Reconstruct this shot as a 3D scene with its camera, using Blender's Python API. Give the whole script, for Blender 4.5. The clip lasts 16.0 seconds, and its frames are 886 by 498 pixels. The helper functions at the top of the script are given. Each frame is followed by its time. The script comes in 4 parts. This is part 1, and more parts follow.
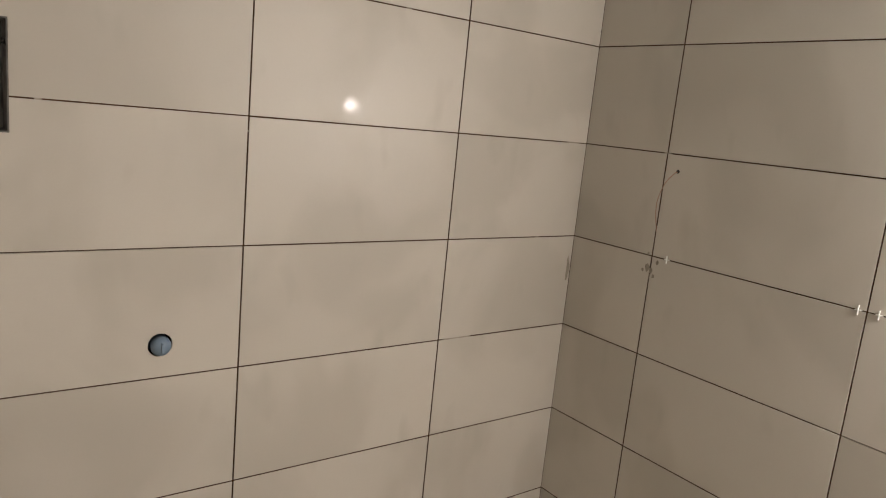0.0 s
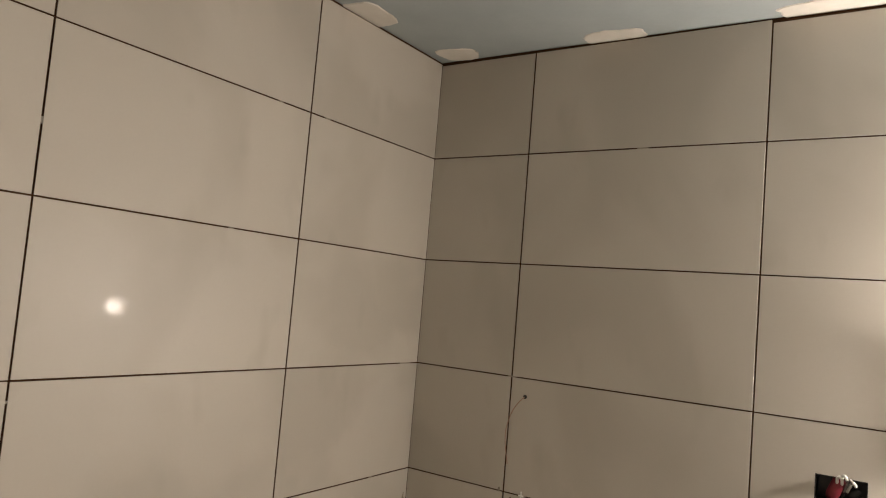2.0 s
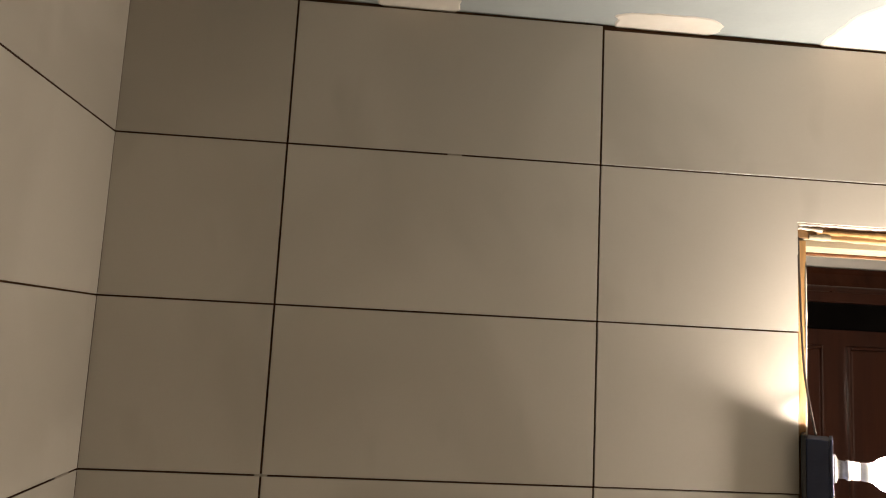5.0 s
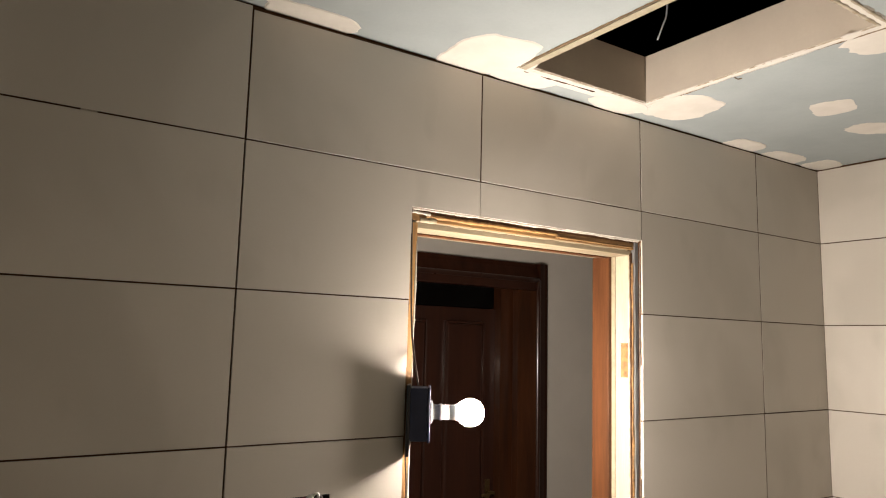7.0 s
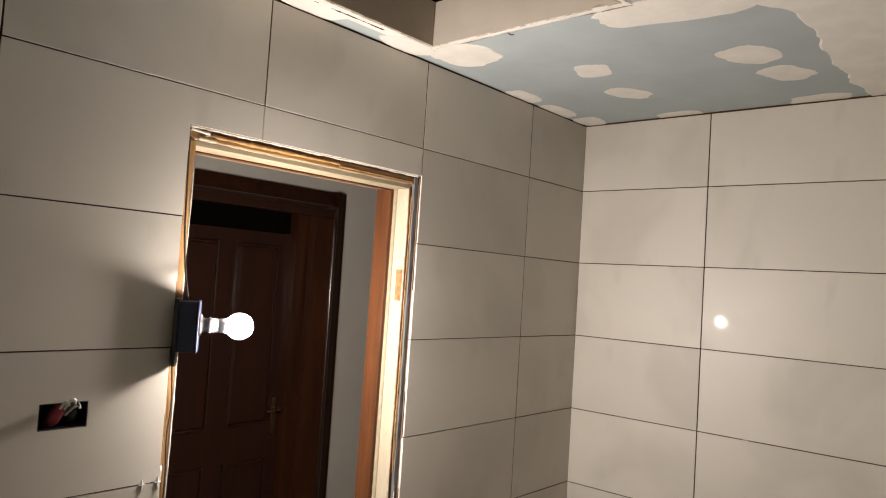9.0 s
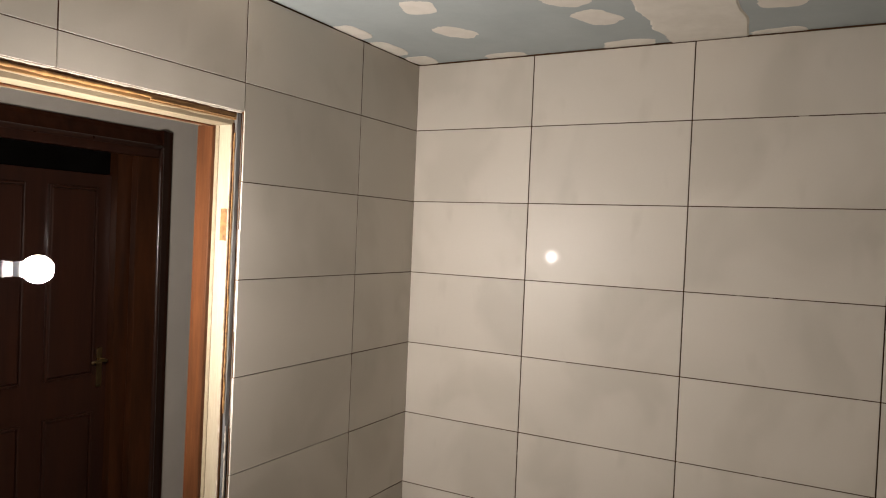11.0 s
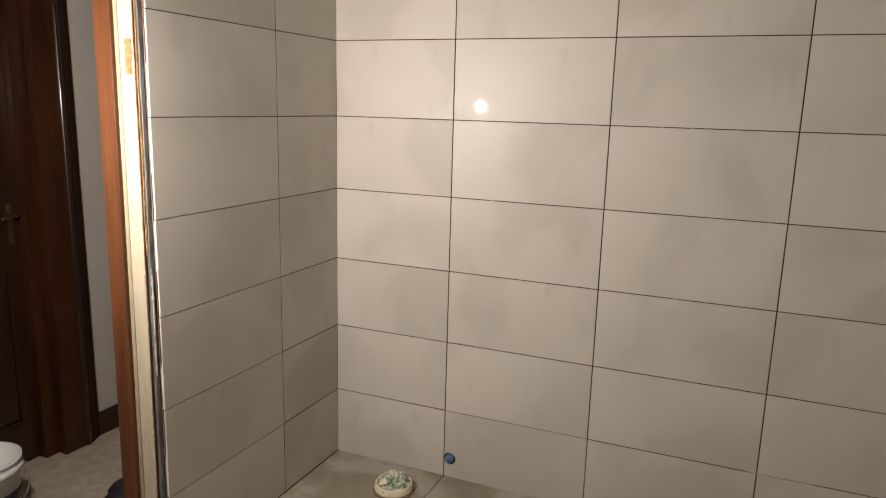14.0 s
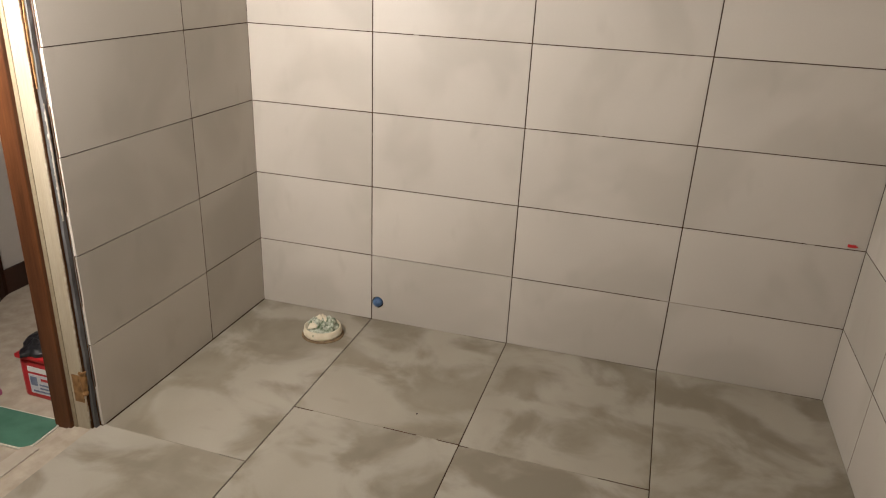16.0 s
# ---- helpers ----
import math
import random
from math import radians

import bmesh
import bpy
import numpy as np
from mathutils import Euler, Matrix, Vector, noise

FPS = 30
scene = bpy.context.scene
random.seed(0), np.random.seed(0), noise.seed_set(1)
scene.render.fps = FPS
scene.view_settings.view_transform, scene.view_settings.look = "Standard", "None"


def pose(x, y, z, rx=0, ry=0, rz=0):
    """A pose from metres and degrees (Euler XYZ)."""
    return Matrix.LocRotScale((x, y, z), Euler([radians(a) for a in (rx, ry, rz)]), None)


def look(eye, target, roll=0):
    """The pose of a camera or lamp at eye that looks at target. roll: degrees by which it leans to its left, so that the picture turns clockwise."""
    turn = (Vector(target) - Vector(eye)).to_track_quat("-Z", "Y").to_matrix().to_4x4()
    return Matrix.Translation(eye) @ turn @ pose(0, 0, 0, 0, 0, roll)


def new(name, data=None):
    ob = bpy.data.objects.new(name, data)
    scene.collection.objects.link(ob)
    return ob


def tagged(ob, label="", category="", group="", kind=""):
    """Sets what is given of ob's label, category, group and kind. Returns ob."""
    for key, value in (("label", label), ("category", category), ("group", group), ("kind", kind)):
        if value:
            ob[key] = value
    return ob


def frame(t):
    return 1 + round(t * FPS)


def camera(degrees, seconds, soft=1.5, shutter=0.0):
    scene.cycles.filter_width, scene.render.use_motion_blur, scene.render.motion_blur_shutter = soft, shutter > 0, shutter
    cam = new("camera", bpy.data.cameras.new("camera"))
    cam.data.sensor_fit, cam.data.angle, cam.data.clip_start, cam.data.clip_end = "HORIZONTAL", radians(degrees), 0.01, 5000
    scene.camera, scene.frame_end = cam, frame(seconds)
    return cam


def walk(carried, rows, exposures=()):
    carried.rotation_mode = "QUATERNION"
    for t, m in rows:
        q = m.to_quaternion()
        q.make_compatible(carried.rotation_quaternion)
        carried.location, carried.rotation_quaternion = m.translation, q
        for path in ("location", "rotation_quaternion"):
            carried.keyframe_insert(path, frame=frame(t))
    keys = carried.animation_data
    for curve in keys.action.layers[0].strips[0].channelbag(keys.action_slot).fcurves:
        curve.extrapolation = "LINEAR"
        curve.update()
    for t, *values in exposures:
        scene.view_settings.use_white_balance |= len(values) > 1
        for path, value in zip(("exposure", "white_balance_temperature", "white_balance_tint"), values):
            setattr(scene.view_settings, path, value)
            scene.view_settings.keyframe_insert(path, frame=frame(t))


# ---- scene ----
cam = camera(64.5, 16.0, soft=1.1)
PATH = [
    (0, (1.578, -1.717, 1.552), (0.005, -0.538, 1.182), 5.6),
    (0.5, (1.484, -1.645, 1.6), (-0.03, -0.356, 1.384), 6.1),
    (1, (1.434, -1.613, 1.646), (0.001, -0.22, 1.568), 5.8),
    (1.5, (1.327, -1.627, 1.677), (0.038, -0.099, 1.725), 5.3),
    (2, (1.203, -1.687, 1.698), (0.082, -0.037, 1.842), 4.8),
    (2.5, (1.109, -1.662, 1.698), (0.099, 0.054, 1.883), 4.1),
    (3, (0.967, -1.571, 1.687), (0.045, 0.194, 1.875), 3.1),
    (3.2, (0.916, -1.549, 1.685), (0.042, 0.24, 1.868), 2.6),
    (5.3, (0.501, -1.283, 1.769), (0.818, 0.671, 2.049), 2.7),
    (5.5, (0.497, -1.28, 1.753), (0.918, 0.649, 2.072), 2.3),
    (6, (0.446, -1.283, 1.743), (1.182, 0.548, 2.069), 1.0),
    (6.5, (0.439, -1.304, 1.753), (1.413, 0.422, 2.022), 1.1),
    (7, (0.483, -1.365, 1.718), (1.587, 0.282, 1.981), 1.4),
    (7.5, (0.503, -1.423, 1.711), (1.732, 0.141, 1.923), 2.0),
    (8, (0.502, -1.455, 1.698), (1.818, 0.042, 1.853), 2.6),
    (8.5, (0.498, -1.488, 1.696), (1.905, -0.071, 1.804), 3.1),
    (9, (0.497, -1.521, 1.699), (1.995, -0.199, 1.791), 3.6),
    (9.5, (0.51, -1.562, 1.695), (2.09, -0.34, 1.786), 3.8),
    (10, (0.518, -1.573, 1.694), (2.179, -0.461, 1.769), 3.5),
    (10.2, (0.521, -1.577, 1.69), (2.207, -0.503, 1.754), 3.3),
    (12.3, (0.537, -1.637, 1.648), (2.327, -0.773, 1.434), 2.2),
    (12.5, (0.534, -1.621, 1.638), (2.332, -0.778, 1.406), 2.2),
    (13, (0.541, -1.619, 1.62), (2.341, -0.795, 1.336), 1.9),
    (13.5, (0.543, -1.613, 1.59), (2.344, -0.809, 1.256), 1.7),
    (14, (0.548, -1.609, 1.568), (2.343, -0.825, 1.165), 1.5),
    (14.5, (0.554, -1.613, 1.551), (2.34, -0.86, 1.057), 1.3),
    (15, (0.563, -1.624, 1.524), (2.341, -0.927, 0.93), 1.3),
    (15.5, (0.56, -1.618, 1.501), (2.336, -1.006, 0.813), 1.8),
    (16, (0.569, -1.584, 1.47), (2.342, -1.06, 0.707), 2.6),
]
EXPOSURES = [(0, 0.15, 6300, 10), (1, 0.1, 6450, 10), (2, -0.13, 6700, 10), (3.0, -0.08, 6850, 10), (5.5, -0.48, 7000, 10), (6.5, -0.83, 6850, 10), (7.5, -1.08, 6700, 10), (8.5, -1.13, 6500, 10), (10, -1.15, 6450, 10), (12.5, -0.93, 6450, 10), (14, -0.8, 6450, 10), (15, -0.7, 6400, 10), (16, -0.45, 6350, 10)]
walk(cam, [(t, look(eye, target, roll)) for t, eye, target, roll in PATH], EXPOSURES)

# ---- exposure and light ----
BULB = Vector((1.434, -0.068, 1.563))
world = bpy.data.worlds.new("world")
scene.world = world
world.use_nodes = True
world.node_tree.nodes["Background"].inputs[0].default_value = (0.02, 0.02, 0.022, 1)
world.node_tree.nodes["Background"].inputs[1].default_value = 0.1
BULB_STRENGTH = 7400.0


# ---- materials ----
def mat_base(name):
    m = bpy.data.materials.new(name)
    m.use_nodes = True
    nt = m.node_tree
    return m, nt, nt.nodes["Principled BSDF"]


def mapped(nt, scale, offset_random=False, stretch=(1, 1, 1)):
    """Object coordinates, shifted piece by piece, as input for a noise."""
    co = nt.nodes.new("ShaderNodeTexCoord")
    mp = nt.nodes.new("ShaderNodeMapping")
    mp.inputs["Scale"].default_value = [scale * s for s in stretch]
    nt.links.new(co.outputs["Object"], mp.inputs["Vector"])
    if offset_random:
        info = nt.nodes.new("ShaderNodeObjectInfo")
        mul = nt.nodes.new("ShaderNodeVectorMath")
        mul.operation = "MULTIPLY"
        cmb = nt.nodes.new("ShaderNodeCombineXYZ")
        for i in range(3):
            nt.links.new(info.outputs["Random"], cmb.inputs[i])
        nt.links.new(cmb.outputs[0], mul.inputs[0])
        mul.inputs[1].default_value = (37.0, 91.0, 53.0)
        nt.links.new(mul.outputs[0], mp.inputs["Location"])
    return mp.outputs[0]


def noise_fac(nt, vec, detail=4, rough=0.55, lo=0.35, hi=0.65):
    n = nt.nodes.new("ShaderNodeTexNoise")
    n.inputs["Scale"].default_value = 1.0
    n.inputs["Detail"].default_value = detail
    n.inputs["Roughness"].default_value = rough
    nt.links.new(vec, n.inputs["Vector"])
    r = nt.nodes.new("ShaderNodeMapRange")
    r.inputs["From Min"].default_value = lo
    r.inputs["From Max"].default_value = hi
    nt.links.new(n.outputs["Fac"], r.inputs["Value"])
    return r.outputs[0]


def mixed(nt, fac, a, b):
    mx = nt.nodes.new("ShaderNodeMix")
    mx.data_type = "RGBA"
    for sock, v in ((mx.inputs[6], a), (mx.inputs[7], b)):
        if isinstance(v, tuple):
            sock.default_value = (*v, 1)
        else:
            nt.links.new(v, sock)
    if isinstance(fac, float):
        mx.inputs[0].default_value = fac
    else:
        nt.links.new(fac, mx.inputs[0])
    return mx.outputs[2]


def scaled(nt, fac, k):
    mu = nt.nodes.new("ShaderNodeMath")
    mu.operation = "MULTIPLY"
    nt.links.new(fac, mu.inputs[0])
    mu.inputs[1].default_value = k
    return mu.outputs[0]


def bumped(nt, bsdf, fac, strength, dist=0.001):
    b = nt.nodes.new("ShaderNodeBump")
    b.inputs["Strength"].default_value = strength
    b.inputs["Distance"].default_value = dist
    nt.links.new(fac, b.inputs["Height"])
    nt.links.new(b.outputs[0], bsdf.inputs["Normal"])


def ranged(nt, fac, lo, hi):
    r = nt.nodes.new("ShaderNodeMapRange")
    r.inputs["To Min"].default_value = lo
    r.inputs["To Max"].default_value = hi
    nt.links.new(fac, r.inputs["Value"])
    return r.outputs[0]


def mottled(name, a, b, scale=8.0, rough=(0.5, 0.65), metal=0.0, bump=0.1, fine=120.0, grain=0.12, rand=False, stretch=(1, 1, 1), coat=0.0, coat_rough=0.1, spec=0.5):
    """Two colours mixed by a broad and a fine noise, with relief."""
    m, nt, bs = mat_base(name)
    v1 = mapped(nt, scale, rand, stretch)
    f1 = noise_fac(nt, v1)
    v2 = mapped(nt, fine, rand, stretch)
    f2 = noise_fac(nt, v2, 3)
    c = mixed(nt, f1, a, b)
    dark = tuple(x * 0.8 for x in a)
    c = mixed(nt, scaled(nt, f2, grain), c, dark)
    nt.links.new(c, bs.inputs["Base Color"])
    nt.links.new(ranged(nt, f1, *rough), bs.inputs["Roughness"])
    bs.inputs["Metallic"].default_value = metal
    bs.inputs["Specular IOR Level"].default_value = spec
    bs.inputs["Coat Weight"].default_value = coat
    bs.inputs["Coat Roughness"].default_value = coat_rough
    if bump:
        bumped(nt, bs, f2, bump)
    return m


def tile_material(name, light, mid, dark, cloud, coat, coat_rough, rough, smudge=0.0, dust=0.0, cloud_size=1.9, edge=(0.47, 0.62), warp=0.35, detail=3.0):
    """Satin porcelain with a cloudy cement print, different on every piece."""
    m, nt, bs = mat_base(name)
    broad = noise_fac(nt, mapped(nt, 1.5, True, (1, 1.5, 1)), 2, 0.5, 0.35, 0.65)
    bank = nt.nodes.new("ShaderNodeTexNoise")
    bank.inputs["Scale"].default_value = 1.0
    bank.inputs["Detail"].default_value = detail
    bank.inputs["Roughness"].default_value = 0.5
    bank.inputs["Distortion"].default_value = warp
    nt.links.new(mapped(nt, cloud_size, True, (1.25, 1.0, 1)), bank.inputs["Vector"])
    banks = nt.nodes.new("ShaderNodeMapRange")
    banks.interpolation_type = "SMOOTHSTEP"
    banks.inputs["From Min"].default_value, banks.inputs["From Max"].default_value = edge
    nt.links.new(bank.outputs["Fac"], banks.inputs["Value"])
    grain = noise_fac(nt, mapped(nt, 160.0, True), 3, 0.6, 0.3, 0.7)
    c = mixed(nt, broad, light, mid)
    c = mixed(nt, scaled(nt, banks.outputs[0], cloud), c, dark)
    if smudge:
        rub = noise_fac(nt, mapped(nt, 5.2, True, (2.0, 0.9, 1)), 2, 0.5, 0.63, 0.80)
        c = mixed(nt, scaled(nt, rub, smudge), c, dark)
    c = mixed(nt, scaled(nt, grain, 0.05), c, dark)
    if dust:
        film = noise_fac(nt, mapped(nt, 3.1, True, (0.9, 1.2, 1)), 5, 0.5, 0.50, 0.68)
        c = mixed(nt, scaled(nt, film, dust), c, tuple(min(0.6, x * 1.12) for x in light))
    info = nt.nodes.new("ShaderNodeObjectInfo")
    hv = nt.nodes.new("ShaderNodeHueSaturation")
    nt.links.new(ranged(nt, info.outputs["Random"], 0.97, 1.03), hv.inputs["Value"])
    nt.links.new(c, hv.inputs["Color"])
    nt.links.new(hv.outputs[0], bs.inputs["Base Color"])
    nt.links.new(ranged(nt, banks.outputs[0], rough, rough + 0.06), bs.inputs["Roughness"])
    bs.inputs["Specular IOR Level"].default_value = 0.34
    bs.inputs["Coat Weight"].default_value = coat
    bs.inputs["Coat Roughness"].default_value = coat_rough
    bumped(nt, bs, grain, 0.03, 0.0005)
    return m


def wood(name, a, b, rough=0.35, scale=6.0, stretch=(6, 6, 0.5), coat=0.0, spec=0.4):
    m, nt, bs = mat_base(name)
    f1 = noise_fac(nt, mapped(nt, scale, True, stretch), 5, 0.6, 0.3, 0.7)
    f2 = noise_fac(nt, mapped(nt, scale * 9, True, stretch), 3, 0.6, 0.35, 0.65)
    c = mixed(nt, f1, a, b)
    c = mixed(nt, scaled(nt, f2, 0.3), c, tuple(x * 0.55 for x in a))
    nt.links.new(c, bs.inputs["Base Color"])
    nt.links.new(ranged(nt, f1, rough, rough + 0.12), bs.inputs["Roughness"])
    bs.inputs["Specular IOR Level"].default_value = spec
    bs.inputs["Coat Weight"].default_value = coat
    bs.inputs["Coat Roughness"].default_value = 0.12
    bumped(nt, bs, f2, 0.12, 0.0008)
    return m


M_TILE = tile_material("wall_tile", (0.525, 0.487, 0.432), (0.486, 0.452, 0.400), (0.352, 0.322, 0.272), 0.36, 0.017, 0.07, 0.43, 0.32, 0.0, 1.7, (0.46, 0.62), 0.5)
M_FLOOR = tile_material("floor_tile", (0.375, 0.345, 0.288), (0.310, 0.280, 0.225), (0.188, 0.162, 0.116), 0.85, 0.1, 0.3, 0.5, 0.5, 0.25, 3.2, (0.42, 0.60), 0.5, 6.0)
# adhesive behind the joints; also painted into gaps and slits as their shade
M_BACK = mottled("adhesive_and_gap_shade", (0.078, 0.040, 0.021), (0.054, 0.027, 0.014), 20, (0.9, 1.0), spec=0.0)
M_BODY = mottled("porcelain_body", (0.105, 0.053, 0.031), (0.07, 0.034, 0.020), 30, (0.85, 0.95), spec=0.1)
M_STRIP = mottled("grey_edge_strip", (0.125, 0.124, 0.126), (0.075, 0.073, 0.074), 9, (0.45, 0.6), bump=0.2, fine=70)
M_CEIL = mottled("plasterboard_blue", (0.345, 0.385, 0.39), (0.315, 0.352, 0.357), 5, (0.8, 0.9), bump=0.05)
M_PLASTER = mottled("joint_compound", (0.66, 0.63, 0.575), (0.61, 0.58, 0.525), 14, (0.75, 0.9), bump=0.1, fine=60)
M_LINING = mottled("hatch_board", (0.56, 0.50, 0.42), (0.51, 0.45, 0.38), 6, (0.8, 0.9))
M_PAPER = mottled("torn_paper", (0.46, 0.405, 0.325), (0.30, 0.24, 0.165), 50, (0.8, 0.95), bump=0.4)
M_BROWNPAPER = mottled("brown_torn_paper", (0.24, 0.165, 0.09), (0.12, 0.08, 0.045), 60, (0.85, 0.95), bump=0.4)
# near-black on purpose: the darkness of unlit places is put into this colour
M_SHADE = mottled("shade_black", (0.003, 0.0025, 0.0022), (0.005, 0.0045, 0.004), 8, (0.9, 1.0), spec=0.0)
M_RAW = wood("raw_pine", (0.42, 0.235, 0.085), (0.17, 0.08, 0.026), 0.6, 7.0, (6, 6, 0.8))
M_RAWX = wood("raw_pine_across", (0.34, 0.185, 0.066), (0.085, 0.044, 0.018), 0.6, 7.0, (0.7, 6, 6))
M_CREAM = wood("pale_planed_wood", (0.42, 0.37, 0.275), (0.36, 0.31, 0.22), 0.5)
M_CREAMX = wood("pale_planed_wood_across", (0.32, 0.27, 0.185), (0.25, 0.20, 0.13), 0.5, 6.0, (0.5, 6, 6))
M_RED = wood("varnished_red_wood", (0.125, 0.046, 0.017), (0.045, 0.016, 0.006), 0.4, 5.0, coat=0.06, spec=0.25)
M_DARKWOOD = wood("dark_varnished_wood", (0.040, 0.0140, 0.0078), (0.020, 0.0068, 0.0042), 0.30, 4.0, coat=0.22, spec=0.35)
M_BEAD = wood("glossy_dark_bead", (0.034, 0.0122, 0.0072), (0.017, 0.006, 0.004), 0.25, 4.0, coat=0.8, spec=0.5)
M_BAND = wood("dark_brown_band", (0.040, 0.0125, 0.0055), (0.018, 0.0056, 0.0028), 0.45, 4.0, spec=0.12)
M_CASING = wood("brown_varnished_wood", (0.068, 0.0225, 0.0080), (0.022, 0.0070, 0.0026), 0.34, 4.0, (5, 5, 0.7), coat=0.12, spec=0.3)
M_GREYBEAD = mottled("grey_mortar", (0.17, 0.165, 0.155), (0.085, 0.08, 0.072), 25, (0.8, 0.95), bump=0.4, fine=90)
M_DIRTY = mottled("brown_smear", (0.27, 0.24, 0.195), (0.21, 0.182, 0.142), 90, (0.7, 0.9))
M_WHITECHIP = mottled("white_filler", (0.50, 0.465, 0.41), (0.33, 0.295, 0.245), 45, (0.7, 0.9), bump=0.3)
M_HALLWALL = mottled("hall_paint", (0.52, 0.485, 0.435), (0.47, 0.44, 0.395), 3, (0.6, 0.75), bump=0.08)
M_HALLFLOOR = mottled("hall_floor_tile", (0.50, 0.44, 0.36), (0.38, 0.33, 0.26), 5, (0.45, 0.65), rand=True)
M_SCREED = mottled("sill_screed", (0.44, 0.38, 0.30), (0.35, 0.295, 0.225), 18, (0.8, 0.95), bump=0.4, fine=70)
M_NAVY = mottled("navy_plastic", (0.019, 0.028, 0.066), (0.013, 0.020, 0.048), 12, (0.35, 0.5))
M_BLACK = mottled("black_plastic", (0.012, 0.012, 0.014), (0.02, 0.02, 0.022), 12, (0.3, 0.45))
M_WHITEPL = mottled("white_plastic", (0.78, 0.78, 0.76), (0.70, 0.70, 0.68), 6, (0.35, 0.5), bump=0.02)
M_CLEAR = mottled("lampholder_grey", (0.20, 0.19, 0.19), (0.14, 0.135, 0.135), 30, (0.2, 0.3))
M_BLUE = mottled("blue_plastic", (0.085, 0.16, 0.30), (0.055, 0.11, 0.23), 40, (0.35, 0.5))
M_BLUEGREY = mottled("faded_blue_plastic", (0.17, 0.23, 0.30), (0.12, 0.17, 0.24), 40, (0.35, 0.5))
M_REDPL = mottled("red_plastic", (0.55, 0.025, 0.03), (0.42, 0.018, 0.022), 8, (0.3, 0.45), bump=0.02)
M_MAROON = mottled("maroon_conduit", (0.22, 0.02, 0.035), (0.13, 0.012, 0.02), 30, (0.5, 0.6))
M_PINK = mottled("pink_cloth", (0.40, 0.085, 0.165), (0.31, 0.06, 0.12), 20, (0.85, 0.95), bump=0.4)
M_GREEN = mottled("green_plastic", (0.075, 0.19, 0.13), (0.055, 0.15, 0.10), 10, (0.45, 0.6))
M_RIM = mottled("pale_rubber", (0.62, 0.60, 0.50), (0.50, 0.48, 0.40), 20, (0.6, 0.7))
M_BRASS = mottled("aged_brass", (0.38, 0.28, 0.14), (0.30, 0.21, 0.10), 30, (0.25, 0.4), metal=1.0)
M_CABLE = mottled("dark_cable", (0.05, 0.035, 0.03), (0.035, 0.025, 0.02), 40, (0.5, 0.6))
M_COPPERWIRE = mottled("brown_wire", (0.38, 0.225, 0.16), (0.31, 0.175, 0.12), 60, (0.5, 0.6))
M_LEAFRAG = mottled("pale_green_rag", (0.62, 0.64, 0.54), (0.07, 0.115, 0.05), 48, (0.8, 0.95), bump=0.4)
M_PIPE = mottled("cream_pipe", (0.72, 0.66, 0.52), (0.60, 0.53, 0.38), 25, (0.5, 0.6))
M_LABEL = mottled("paper_label", (0.62, 0.64, 0.66), (0.50, 0.53, 0.58), 40, (0.6, 0.7))
M_LABELDARK = mottled("label_print", (0.20, 0.24, 0.34), (0.14, 0.17, 0.26), 40, (0.6, 0.7))

M_GLOW, _nt, _bs = mat_base("glowing_globe")
_bs.inputs["Base Color"].default_value = (0.9, 0.9, 0.88, 1)
_bs.inputs["Emission Color"].default_value = (1.0, 0.895, 0.81, 1)
_bs.inputs["Emission Strength"].default_value = BULB_STRENGTH

M_GLOWDIM, _nt, _bs = mat_base("globe_rear")
_bs.inputs["Base Color"].default_value = (0.9, 0.9, 0.88, 1)
_bs.inputs["Emission Color"].default_value = (1.0, 0.895, 0.81, 1)
_bs.inputs["Emission Strength"].default_value = BULB_STRENGTH * 0.13


# ---- mesh helpers ----
def box(bm, x0, x1, y0, y1, z0, z1, bevel=0.0):
    r = bmesh.ops.create_cube(bm, size=1.0)
    bmesh.ops.scale(bm, vec=(x1 - x0, y1 - y0, z1 - z0), verts=r["verts"])
    bmesh.ops.translate(bm, vec=((x0 + x1) / 2, (y0 + y1) / 2, (z0 + z1) / 2), verts=r["verts"])
    if bevel:
        edges = list({e for v in r["verts"] for e in v.link_edges})
        bmesh.ops.bevel(bm, geom=edges, offset=bevel, segments=2, affect="EDGES", profile=0.6)
    return bm


def boxed(*a, **k):
    return box(bmesh.new(), *a, **k)


def lathe(profile, n=32, m=None):
    """A turned body from (radius, height) pairs about local z, moved by m."""
    bm = bmesh.new()
    rings = []
    for r, h in profile:
        rings.append([bm.verts.new((r * math.cos(2 * math.pi * i / n), r * math.sin(2 * math.pi * i / n), h)) for i in range(n)])
    for a, b in zip(rings, rings[1:]):
        for i in range(n):
            bm.faces.new((a[i], a[(i + 1) % n], b[(i + 1) % n], b[i]))
    for ring, flip in ((rings[0], True), (rings[-1], False)):
        bm.faces.new(list(reversed(ring)) if flip else ring)
    for f in bm.faces:
        f.smooth = True
    if m is not None:
        bm.transform(m)
    return bm


